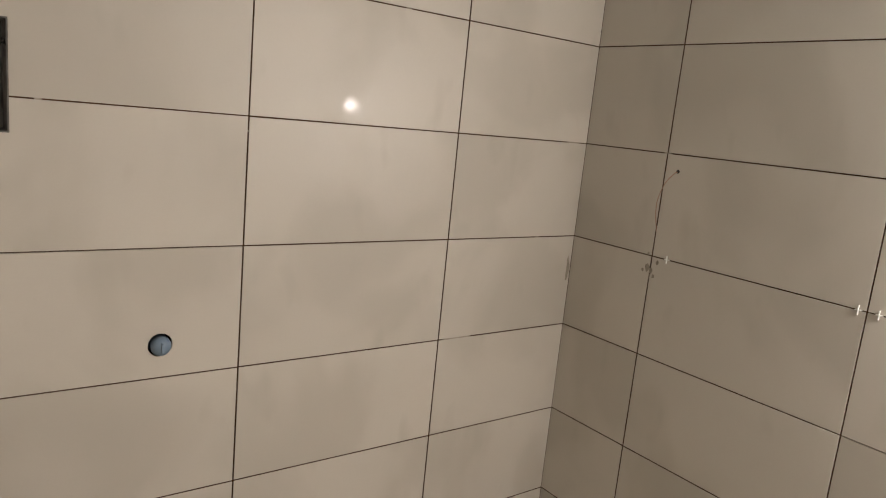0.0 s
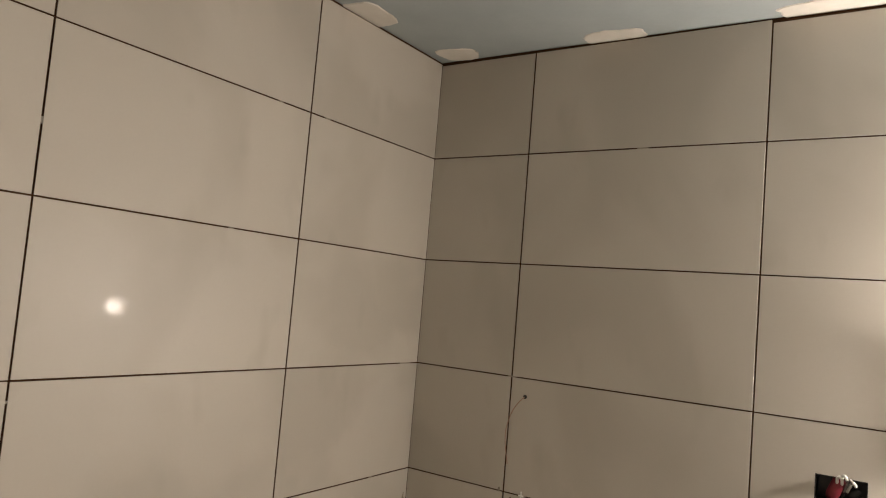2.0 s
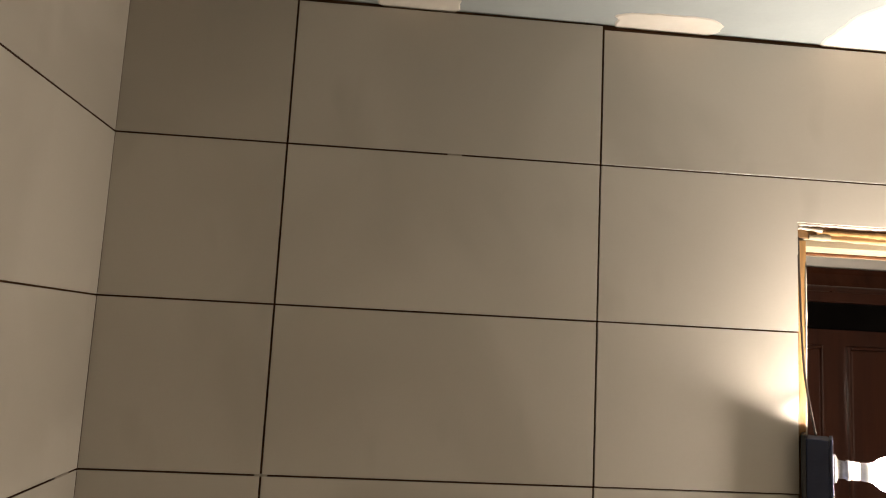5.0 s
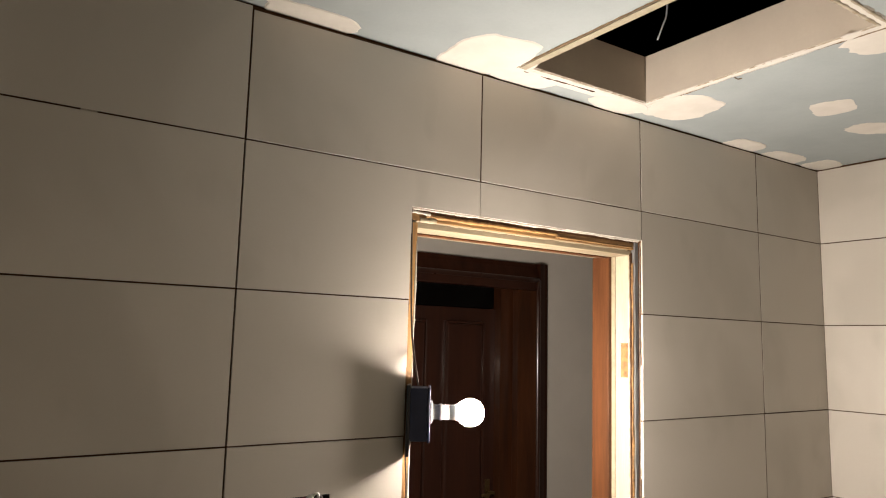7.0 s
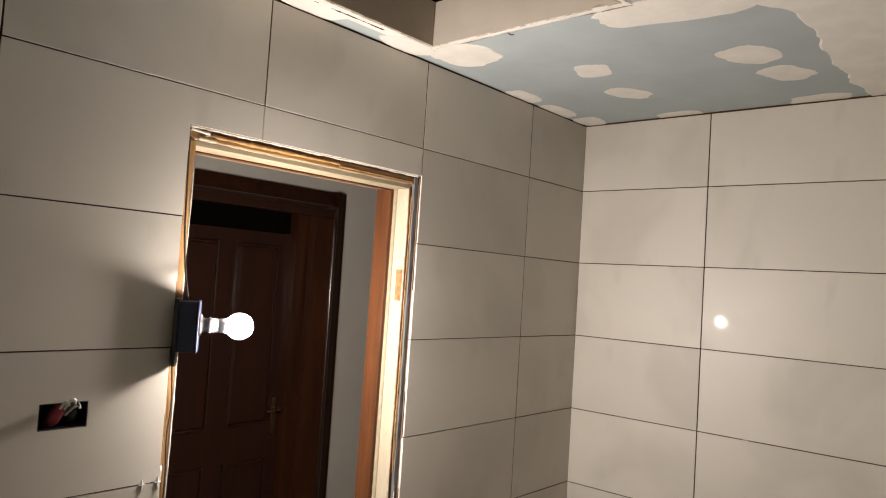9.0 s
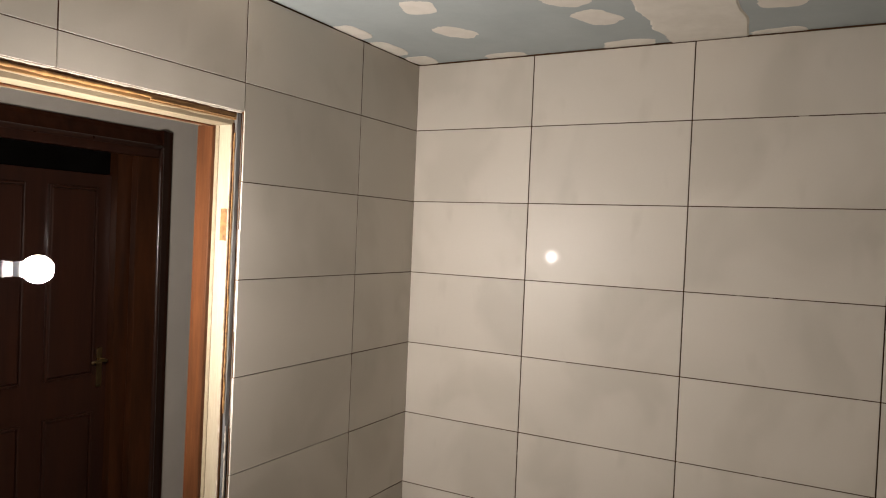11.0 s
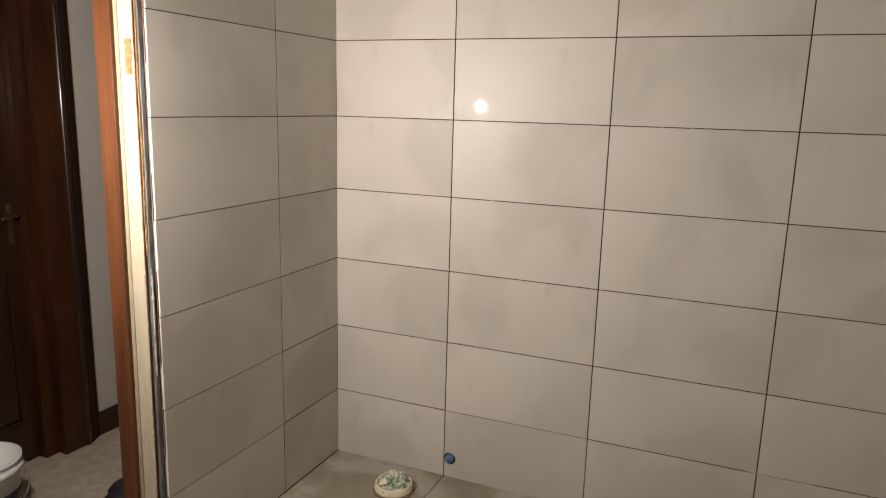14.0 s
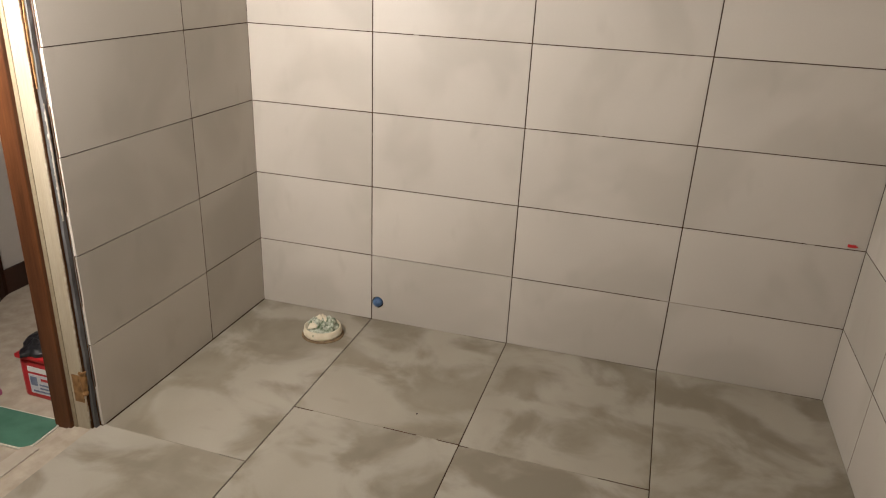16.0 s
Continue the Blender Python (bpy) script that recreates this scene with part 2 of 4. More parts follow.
def tube(points, r, n=8):
    """A round cord through points, smoothed."""
    pts = [Vector(p) for p in points]
    fine = []
    for i in range(len(pts) - 1):
        p0, p1, p2, p3 = pts[max(i - 1, 0)], pts[i], pts[i + 1], pts[min(i + 2, len(pts) - 1)]
        for k in range(6):
            t = k / 6
            fine.append(0.5 * ((2 * p1) + (p2 - p0) * t + (2 * p0 - 5 * p1 + 4 * p2 - p3) * t * t + (3 * p1 - p0 - 3 * p2 + p3) * t ** 3))
    fine.append(pts[-1])
    bm = bmesh.new()
    rings = []
    for i, p in enumerate(fine):
        d = (fine[min(i + 1, len(fine) - 1)] - fine[max(i - 1, 0)]).normalized()
        s = d.orthogonal().normalized() if i == 0 else (s - d * s.dot(d)).normalized()
        u = d.cross(s)
        rings.append([bm.verts.new(p + r * (s * math.cos(2 * math.pi * k / n) + u * math.sin(2 * math.pi * k / n))) for k in range(n)])
    for a, b in zip(rings, rings[1:]):
        for k in range(n):
            f = bm.faces.new((a[k], a[(k + 1) % n], b[(k + 1) % n], b[k]))
            f.smooth = True
    bm.faces.new(list(reversed(rings[0])))
    bm.faces.new(rings[-1])
    return bm


def slab(us, vs, holes, n0, n1, chamfer=0.0):
    """A plate over the rectangle us x vs in local x, y, from n0 (back) to n1 (front) in local z, less the rectangles in holes."""
    bm = bmesh.new()
    gu = sorted({us[0], us[1], *[h for q in holes for h in q[:2] if us[0] < h < us[1]]})
    gv = sorted({vs[0], vs[1], *[h for q in holes for h in q[2:] if vs[0] < h < vs[1]]})
    def solid(i, j):
        if not (0 <= i < len(gu) - 1 and 0 <= j < len(gv) - 1):
            return False
        u, v = (gu[i] + gu[i + 1]) / 2, (gv[j] + gv[j + 1]) / 2
        return not any(q[0] < u < q[1] and q[2] < v < q[3] for q in holes)
    made = {}
    def vert(u, v, n):
        key = (round(u, 5), round(v, 5), round(n, 5))
        if key not in made:
            made[key] = bm.verts.new((u, v, n))
        return made[key]
    for i in range(len(gu) - 1):
        for j in range(len(gv) - 1):
            if not solid(i, j):
                continue
            a, b, c, d = gu[i], gu[i + 1], gv[j], gv[j + 1]
            bm.faces.new([vert(u, v, n1) for u, v in ((a, c), (b, c), (b, d), (a, d))])
            bm.faces.new([vert(u, v, n0) for u, v in ((a, d), (b, d), (b, c), (a, c))])
            for di, dj, (p, q) in ((-1, 0, ((a, d), (a, c))), (1, 0, ((b, c), (b, d))), (0, -1, ((a, c), (b, c))), (0, 1, ((b, d), (a, d)))):
                if not solid(i + di, j + dj):
                    bm.faces.new([vert(*p, n0), vert(*q, n0), vert(*q, n1), vert(*p, n1)])
    return bm


def tile_plain(w, h, t, c=0.0007):
    """A rectangular tile with a fine chamfer, face at z = 0."""
    bm = bmesh.new()
    a, b = w / 2, h / 2
    rings = [[bm.verts.new((x * sx, y * sy, z)) for sx, sy in ((-1, -1), (1, -1), (1, 1), (-1, 1))]
             for x, y, z in ((a, b, -t), (a, b, -c), (a - c, b - c, 0))]
    for p, q in zip(rings, rings[1:]):
        for i in range(4):
            f = bm.faces.new((p[i], p[(i + 1) % 4], q[(i + 1) % 4], q[i]))
            f.material_index = 1 if p is rings[0] else 0
    bm.faces.new(rings[2])
    bm.faces.new(list(reversed(rings[0]))).material_index = 1
    return bm


def tile_drilled(w, h, t, cu, cv, r):
    """A rectangular tile with one round hole."""
    bm = bmesh.new()
    a, b = w / 2, h / 2
    angles = [2 * math.pi * i / 36 for i in range(36)] + [math.atan2(y - cv, x - cu) % (2 * math.pi) for x in (-a, a) for y in (-b, b)]
    rows = []
    for an in sorted(set(angles)):
        dx, dy = math.cos(an), math.sin(an)
        k = min([(s * a - cu) / dx for s in (-1, 1) if (s * a - cu) * dx > 1e-9 and abs(dx) > 1e-9] + [(s * b - cv) / dy for s in (-1, 1) if (s * b - cv) * dy > 1e-9 and abs(dy) > 1e-9])
        rows.append([bm.verts.new(p) for p in ((cu + k * dx, cv + k * dy, -t), (cu + k * dx, cv + k * dy, 0), (cu + r * dx, cv + r * dy, 0), (cu + r * dx, cv + r * dy, -t))])
    for p, q in zip(rows, rows[1:] + rows[:1]):
        for i in range(3):
            bm.faces.new((p[i], q[i], q[i + 1], p[i + 1]))
    return bm


def crumple(w, h, nx, ny, amp, scale, seed, lift=0.0, m=None, round_=0.0):
    """A creased sheet with thickness, lying on local z = 0."""
    bm = bmesh.new()
    top, bot = [], []
    for j in range(ny + 1):
        rt, rb = [], []
        for i in range(nx + 1):
            u, v = i / nx - 0.5, j / ny - 0.5
            wob = 1 + 0.18 * noise.noise(Vector((u * 3 + seed, v * 3, seed)))
            x, y = u * w * wob, v * h * wob * (1 - round_ * abs(u) * 2)
            e = min(1.0, 3.2 * min(0.5 - abs(u), 0.5 - abs(v)) + 0.25)
            z = e * (lift + amp * abs(noise.fractal(Vector((x * scale, y * scale, seed)), 0.7, 2.0, 4))) + 0.003
            rt.append(bm.verts.new((x, y, z)))
            rb.append(bm.verts.new((x, y, 0.0005)))
        top.append(rt), bot.append(rb)
    for j in range(ny):
        for i in range(nx):
            f = bm.faces.new((top[j][i], top[j][i + 1], top[j + 1][i + 1], top[j + 1][i]))
            f.smooth = True
            bm.faces.new((bot[j + 1][i], bot[j + 1][i + 1], bot[j][i + 1], bot[j][i]))
    rim_t = top[0] + [r[-1] for r in top[1:]] + list(reversed(top[-1][:-1])) + [r[0] for r in reversed(top[1:-1])]
    rim_b = bot[0] + [r[-1] for r in bot[1:]] + list(reversed(bot[-1][:-1])) + [r[0] for r in reversed(bot[1:-1])]
    k = len(rim_t)
    for i in range(k):
        bm.faces.new((rim_b[i], rim_b[(i + 1) % k], rim_t[(i + 1) % k], rim_t[i]))
    if m is not None:
        bm.transform(m)
    return bm


def mesh_of(name, bm, material):
    me = bpy.data.meshes.new(name)
    bmesh.ops.recalc_face_normals(bm, faces=bm.faces)
    bm.to_mesh(me)
    bm.free()
    for mm in material if isinstance(material, (list, tuple)) else [material]:
        me.materials.append(mm)
    return me


def part(name, bm, material, parent=None, label=""):
    ob = new(name, mesh_of(name, bm, material))
    if parent is not None:
        ob.parent = parent
    if label:
        tagged(ob, label)
    return ob


def thing(name, label, category, group="", kind=""):
    return tagged(new(name), label, category, group, kind)


def setting(name, bm, material, label="", category=""):
    return tagged(part(name, bm, material), label, category, kind="structure")


# ---- the plan ----
GAP, GAP_V, THICK, JOINT = 0.0038, 0.0032, 0.009, 0.0052
ROWS = [0.003] + [0.302 * k for k in range(1, 8)] + [2.391]
CEIL = 2.397
DOOR = (1.31, 2.10, 2.027)
SOCKET = (1.038, 1.133, 1.350, 1.404)
SLANT = 0.0095
DOOR_ROWS = [-1.0] + [0.151 * k for k in range(1, 14)] + [DOOR[2]]
DOOR_HOLES = [(DOOR[0] + SLANT * ((max(a, 0) + b) / 2 - DOOR[2]), DOOR[1] + SLANT * ((max(a, 0) + b) / 2 - DOOR[2]), a, b) for a, b in zip(DOOR_ROWS, DOOR_ROWS[1:])]
RECESS = (-1.80, -1.588, 1.442, 1.655)
TURN_C = Vector((0.0185, -1, 0)).normalized()


def axes(origin, u, v):
    u, v = Vector(u), Vector(v)
    n = u.cross(v)
    return Matrix(((u.x, v.x, n.x, origin[0]), (u.y, v.y, n.y, origin[1]), (u.z, v.z, n.z, origin[2]), (0, 0, 0, 1)))


M_A = axes((0, 0, 0), (0, 1, 0), (0, 0, 1))
M_B = axes((0, 0, 0), (1, 0, 0), (0, 0, 1))
M_C = axes((3.088, 0, 0), TURN_C, (0, 0, 1))
M_D = axes((3.131, -2.337, 0), (-1, 0, 0), (0, 0, 1))
tile_cache = {}


def lay_tiles(parent, cells, material, holes=(), drilled=(), seed=1, tilt=0.00018):
    """One piece a cell (u0, u1, v0, v1); joints left open between them."""
    rng = random.Random(seed)
    for u0, u1, v0, v1 in cells:
        a, b, c, d = u0 + GAP / 2, u1 - GAP / 2, v0 + GAP_V / 2, v1 - GAP_V / 2
        inside = [q for q in holes if q[0] < b and q[1] > a and q[2] < d and q[3] > c]
        if any(q[0] <= a and q[1] >= b and q[2] <= c and q[3] >= d for q in inside):
            continue
        hole = [q for q in drilled if a < q[0] < b and c < q[1] < d]
        cu, cv = (a + b) / 2, (c + d) / 2
        if inside:
            bm = slab((a - cu, b - cu), (c - cv, d - cv), [(q[0] - cu, q[1] - cu, q[2] - cv, q[3] - cv) for q in inside], -THICK, 0)
            me = mesh_of("tile", bm, material)
        elif hole:
            me = mesh_of("tile", tile_drilled(b - a, d - c, THICK, hole[0][0] - cu, hole[0][1] - cv, hole[0][2]), material)
        else:
            key = (round(b - a, 4), round(d - c, 4), material.name)
            if key not in tile_cache:
                tile_cache[key] = mesh_of("tile", tile_plain(b - a, d - c, THICK), [material, M_BODY])
            me = tile_cache[key]
        ob = new("tile", me)
        ob.parent = parent
        ob.matrix_local = pose(cu, cv, rng.uniform(-tilt, tilt), rng.uniform(-0.03, 0.03), rng.uniform(-0.02, 0.02), rng.uniform(-0.03, 0.03))


def grid(us, vs):
    return [(a, b, c, d) for a, b in zip(us, us[1:]) for c, d in zip(vs, vs[1:])]


# ---- walls, floor, ceiling ----
wall_west = setting("wall_west", slab((-2.40, 0.0), (-0.02, 2.42), [RECESS, (-1.334, -1.274, 0.954, 1.014)], -0.14, -JOINT), M_BACK, "bathroom wall of large beige cement-look tiles with open joints", "wall")
wall_west.matrix_world = M_A
wall_north = setting("wall_north", slab((-0.15, 3.25), (-0.02, 2.42), [*DOOR_HOLES, SOCKET], -0.15, -JOINT), M_BACK, "tiled bathroom wall with a raw unfinished door opening", "wall")
wall_north.matrix_world = M_B
wall_east = setting("wall_east", slab((-0.009, 2.42), (-0.02, 2.42), [(0.527, 0.577, 0.061, 0.111)], -0.14, -JOINT), M_BACK, "bright bathroom wall of large beige tiles without grout", "wall")
wall_east.matrix_world = M_C
wall_south = setting("wall_south", slab((-0.15, 3.28), (-0.02, 2.42), [], -0.14, -JOINT), M_BACK, "bathroom wall of large beige tiles", "wall")
wall_south.matrix_world = M_D
floor = setting("floor", slab((-0.14, 3.27), (-2.48, 0.03), [(-1, DOOR[0], 0.012, 1), (DOOR[1], 4, 0.012, 1)], -0.10, -JOINT), M_BACK, "bathroom floor of dusty brown-grey cement-look tiles", "floor")

ceiling_bm = slab((-0.14, 3.28), (-2.48, 0.02), [(1.575, 2.005, -0.712, -0.098)], CEIL, CEIL + 0.0125)
rng = random.Random(4)


def patch(bm, cx, cy, rx, ry, rot, seed, h):
    """A hand-spread dab of joint compound under the ceiling."""
    n = 40
    rim = []
    for i in range(n):
        a = 2 * math.pi * i / n
        ca, sa = math.cos(a), math.sin(a)
        k = (abs(ca) ** 3.0 + abs(sa) ** 3.0) ** (-1 / 3.0)
        k *= 1 + 0.16 * noise.noise(Vector((ca * 1.3 + seed * 7.1, sa * 1.3, seed))) + 0.10 * noise.noise(Vector((ca * 5 + seed, sa * 5, 2.0)))
        x, y = rx * k * ca, ry * k * sa
        cr, sr = math.cos(radians(rot)), math.sin(radians(rot))
        rim.append((cx + x * cr - y * sr, cy + x * sr + y * cr))
    top = [bm.verts.new((x, y, CEIL - 0.0002)) for x, y in rim]
    low = [bm.verts.new((cx + (x - cx) * 0.96, cy + (y - cy) * 0.96, CEIL - h)) for x, y in rim]
    for i in range(n):
        bm.faces.new((top[i], top[(i + 1) % n], low[(i + 1) % n], low[i])).material_index = 1
    bm.faces.new(low).material_index = 1


for i, (cx, cy, rx, ry, rot) in enumerate((
        (2.445, -0.39, 0.066, 0.056, 20), (2.725, -0.375, 0.085, 0.055, -30), (2.53, -0.845, 0.085, 0.07, -25), (2.75, -0.887, 0.085, 0.062, -25),
        (3.085, -0.41, 0.05, 0.085, 0), (3.085, -0.90, 0.055, 0.095, 0), (2.455, -1.39, 0.08, 0.07, 10), (2.78, -1.427, 0.07, 0.072, 20),
        (3.115, -1.39, 0.05, 0.09, 0), (2.11, -0.80, 0.085, 0.19, 8), (2.115, -0.135, 0.098, 0.10, -12), (1.79, -0.072, 0.25, 0.020, 0), (1.53, -0.07, 0.06, 0.06, 0),
        (2.59, -0.02, 0.085, 0.055, 0), (2.83, -0.02, 0.10, 0.05, 0), (3.03, -0.05, 0.07, 0.06, 0),
        (0.545, -0.02, 0.08, 0.042, 0), (1.035, -0.02, 0.105, 0.045, 0), (1.45, -0.09, 0.095, 0.12, 10), (1.61, -0.04, 0.10, 0.05, 0), (1.955, -0.045, 0.10, 0.05, 0),
        (0.085, -0.045, 0.06, 0.045, 10), (0.02, -0.37, 0.06, 0.075, 0))):
    patch(ceiling_bm, cx, cy, rx, ry, rot, i + 3, 0.0008 + 0.0001 * i)
# taped seam across the boards
N = 60
left, right = [], []
for i in range(N + 1):
    x = 1.95 + (3.135 - 1.95) * i / N
    e = max(0.0, (2.25 - x) / 0.3) * 0.22
    left.append((x, -1.035 + e + 0.018 * noise.noise(Vector((x * 7, 0.3, 1))) + 0.012 * noise.noise(Vector((x * 31, 4.3, 1)))))
    right.append((x, -1.29 - 0.02 * math.sin(x * 5) + 0.02 * noise.noise(Vector((x * 6, 7.3, 1)))))
lo = [[ceiling_bm.verts.new((x, y, CEIL - 0.0034)) for x, y in side] for side in (left, right)]
up = [[ceiling_bm.verts.new((x, y + s, CEIL - 0.0002)) for x, y in side] for side, s in ((left, 0.006), (right, -0.006))]
for i in range(N):
    for a, b in ((lo[0], lo[1]), (up[0], lo[0]), (lo[1], up[1])):
        ceiling_bm.faces.new((a[i], b[i], b[i + 1], a[i + 1])).material_index = 1
for v in ceiling_bm.verts:
    v.co.z += 0.012 * max(0.0, 1 - v.co.x / 1.575)
ceiling = setting("ceiling", ceiling_bm, [M_CEIL, M_PLASTER], "blue-grey plasterboard ceiling with pale joint compound patches", "ceiling")

# ---- door frame in the opening ----
door_frame = thing("door_frame", "stripped wooden door frame in a raw opening", "door frame", kind="structure")
X0, X1, ZT = DOOR
part("left_jamb", boxed(X0 + 0.004, X0 + 0.028, 0.018, 0.15, -0.02, 1.995, bevel=0.002), M_RAW, door_frame, "raw orange pine edge with paint remains")
part("right_jamb", boxed(2.074, 2.092, 0.030, 0.15, -0.02, 1.995, bevel=0.002), M_CREAM, door_frame, "pale planed wood jamb")
part("right_stop", boxed(2.058, 2.074, 0.093, 0.158, -0.02, 1.985, bevel=0.003), M_RED, door_frame, "reddish varnished door stop")
part("left_stop", boxed(X0 + 0.028, X0 + 0.042, 0.093, 0.158, -0.02, 1.985, bevel=0.003), M_RED, door_frame)
part("head", boxed(X0 + 0.004, 2.092, 0.028, 0.15, 1.984, 1.999, bevel=0.002), M_CREAMX, door_frame, "pale planed wood head")
part("head_stop", boxed(X0 + 0.028, 2.074, 0.093, 0.112, 1.979, 1.984, bevel=0.003), M_RED, door_frame)
part("head_packing", boxed(X0 + 0.002, 2.085, 0.019, 0.10, 1.9995, 2.026, bevel=0.002), M_RAWX, door_frame, "rough split pine packing")
part("hinge_recess", boxed(2.0725, 2.0738, 0.032, 0.058, 1.63, 1.728), M_RAWX, door_frame, "chiselled hinge recess")
part("hinge_recess", boxed(2.0725, 2.0738, 0.034, 0.070, 0.10, 0.20), M_RAWX, door_frame)


def ragged_bead(length, r, seed, m):
    """An uneven trowelled bead along local z."""
    bm = bmesh.new()
    n, k = 90, 7
    rings = []
    for i in range(n + 1):
        z = length * i / n
        rr = r * (1 + 0.55 * noise.noise(Vector((z * 7, seed, 8.7))) + 0.45 * noise.noise(Vector((z * 26, seed, 1.7))) + 0.5 * noise.noise(Vector((z * 90, seed, 4.7))))
        rings.append([bm.verts.new((rr * math.cos(2 * math.pi * j / k), 0.8 * rr * math.sin(2 * math.pi * j / k), z)) for j in range(k)])
    for a, b in zip(rings, rings[1:]):
        for j in range(k):
            bm.faces.new((a[j], a[(j + 1) % k], b[(j + 1) % k], b[j])).smooth = True
    bm.faces.new(list(reversed(rings[0])))
    bm.faces.new(rings[-1])
    bm.transform(m)
    return bm


part("filler_bead", ragged_bead(2.0, 0.0016, 1.0, pose(2.0995, 0.010, 0.02)), M_GREYBEAD, door_frame, "crumbly grey mortar along the tile edge")
part("filler_bead", ragged_bead(0.78, 0.0034, 2.0, pose(1.315, 0.0115, 2.026, 0, 90, 0)), M_WHITECHIP, door_frame, "crumbly white filler along the tile edge")
part("filler_bead", ragged_bead(1.22, 0.0052, 3.0, pose(1.3125, 0.009, 0.02)), M_WHITECHIP, door_frame)
part("splinter_bead", ragged_bead(0.74, 0.0028, 5.0, pose(1.33, 0.025, 1.9995, 0, 90, 0)), M_CREAMX, door_frame)
part("splinter_bead", ragged_bead(1.9, 0.0042, 6.0, pose(1.3165, 0.0155, 0.05)), M_RAWX, door_frame)
part("paint_edge", ragged_bead(1.9, 0.0026, 8.0, pose(1.3370, 0.0185, 0.05)), M_WHITECHIP, door_frame, "flaking white paint edge")
part("splinter_bead", ragged_bead(1.95, 0.0034, 7.0, pose(2.090, 0.026, 0.03)), M_PAPER, door_frame)



def ragged_strip(x0, x1, y0, y1, z0, z1, seed, amp):
    """An upright strip with torn, wandering sides and an uneven face."""
    bm = bmesh.new()
    n = 110
    rings = []
    for i in range(n + 1):
        z = z0 + (z1 - z0) * i / n
        a = amp * (noise.noise(Vector((z * 5, seed, 0.3))) + 0.8 * noise.noise(Vector((z * 21, seed, 3.3))) + 0.5 * noise.noise(Vector((z * 70, seed, 6.3))))
        b = amp * (noise.noise(Vector((z * 6, seed, 9.3))) + 0.8 * noise.noise(Vector((z * 24, seed, 5.3))))
        c = 0.4 * amp * noise.noise(Vector((z * 30, seed, 1.3)))
        rings.append([bm.verts.new(p) for p in ((x0 + a, y0 + c, z), (x1 + b, y0 - c, z), (x1 + b, y1, z), (x0 + a, y1, z))])
    for p, q in zip(rings, rings[1:]):
        for j in range(4):
            bm.faces.new((p[j], p[(j + 1) % 4], q[(j + 1) % 4], q[j]))
    bm.faces.new(list(reversed(rings[0])))
    bm.faces.new(rings[-1])
    return bm


part("mortar_fill", ragged_strip(2.0850, 2.0975, 0.0145, 0.029, 0.0, 2.02, 4.0, 0.0026), M_STRIP, door_frame, "uneven grey mortar strip beside the tile edge")
# solid dark strip in place of the jamb gap's shade
part("crevice", ragged_strip(2.0762, 2.0842, 0.0240, 0.0295, 0.0, 1.99, 5.0, 0.0020), M_BACK, door_frame, "dark strip painted in for the shaded gap beside the jamb")
part("torn_sliver", ragged_strip(2.0795, 2.0835, 0.0195, 0.0238, 1.10, 1.96, 6.0, 0.0028), M_RAWX, door_frame, "torn brown sliver of wood")
# another solid dark strip, for the shaded gap over the packing
part("packing_gap", boxed(X0 + 0.012, 2.080, 0.0165, 0.0188, 2.0185, 2.0262), M_BACK, door_frame, "dark strip painted in for the shade above the packing")
part("packing_strip", ragged_bead(0.42, 0.0042, 31.0, pose(1.36, 0.0185, 2.0125, 0, 90, 0)), M_RAW, door_frame, "split orange pine sliver")
part("packing_strip", ragged_bead(0.30, 0.0036, 32.0, pose(1.775, 0.0190, 2.0065, 0, 90, 0)), M_RAWX, door_frame)

sill = setting("door_sill", boxed(X0, X1, 0.0305, 0.105, -0.09, -0.004), M_SCREED, "rough pale screed strip in the doorway", "sill")

part("plaster_lump", ragged_bead(0.050, 0.0042, 11.0, pose(1.318, 0.012, 2.019, 0, 94, 0)), M_WHITECHIP, door_frame, "broken lump of white plaster in the corner")
part("plaster_lump", ragged_bead(0.045, 0.0055, 12.0, pose(1.344, 0.020, 2.003, 0, 90, 0)), M_CREAMX, door_frame)

part("splinter_bead", ragged_bead(1.95, 0.0030, 14.0, pose(2.0752, 0.0285, 0.03)), M_PAPER, door_frame, "frayed brown jamb edge")
part("chipped_edge", ragged_bead(0.34, 0.0030, 15.0, pose(2.0885, 0.0150, 0.72)), M_WHITECHIP, door_frame, "blob of white filler")
part("split_wood", ragged_bead(0.085, 0.0085, 16.0, pose(2.0765, 0.028, 0.13)), M_RAW, door_frame, "split raw wood near the floor")

part("rebate_strip", boxed(2.0705, 2.0736, 0.078, 0.0928, -0.02, 1.983, bevel=0.001), M_CREAMX, door_frame, "darker cream rebate strip")
# the opening stands slightly out of plumb
for ob in door_frame.children:
    for v in ob.data.vertices:
        v.co.x += SLANT * (v.co.z - DOOR[2])

# ---- hatch ----
hatch = thing("ceiling_hatch", "open ceiling hatch with board lining and torn edges", "ceiling hatch", kind="structure")
HX0, HX1, HY0, HY1 = 1.575, 2.005, -0.712, -0.098
part("lining_board", boxed(HX0 + 0.0005, HX1 - 0.0005, HY1 - 0.005, HY1 - 0.0005, CEIL + 0.0008, 2.53), M_LINING, hatch)
part("lining_board", boxed(HX0 + 0.0005, HX1 - 0.0005, HY0 + 0.0005, HY0 + 0.005, CEIL + 0.0008, 2.53), M_LINING, hatch)
part("lining_board", boxed(HX1 - 0.005, HX1 - 0.0005, HY0 + 0.0055, HY1 - 0.0055, CEIL + 0.0008, 2.53), M_LINING, hatch)
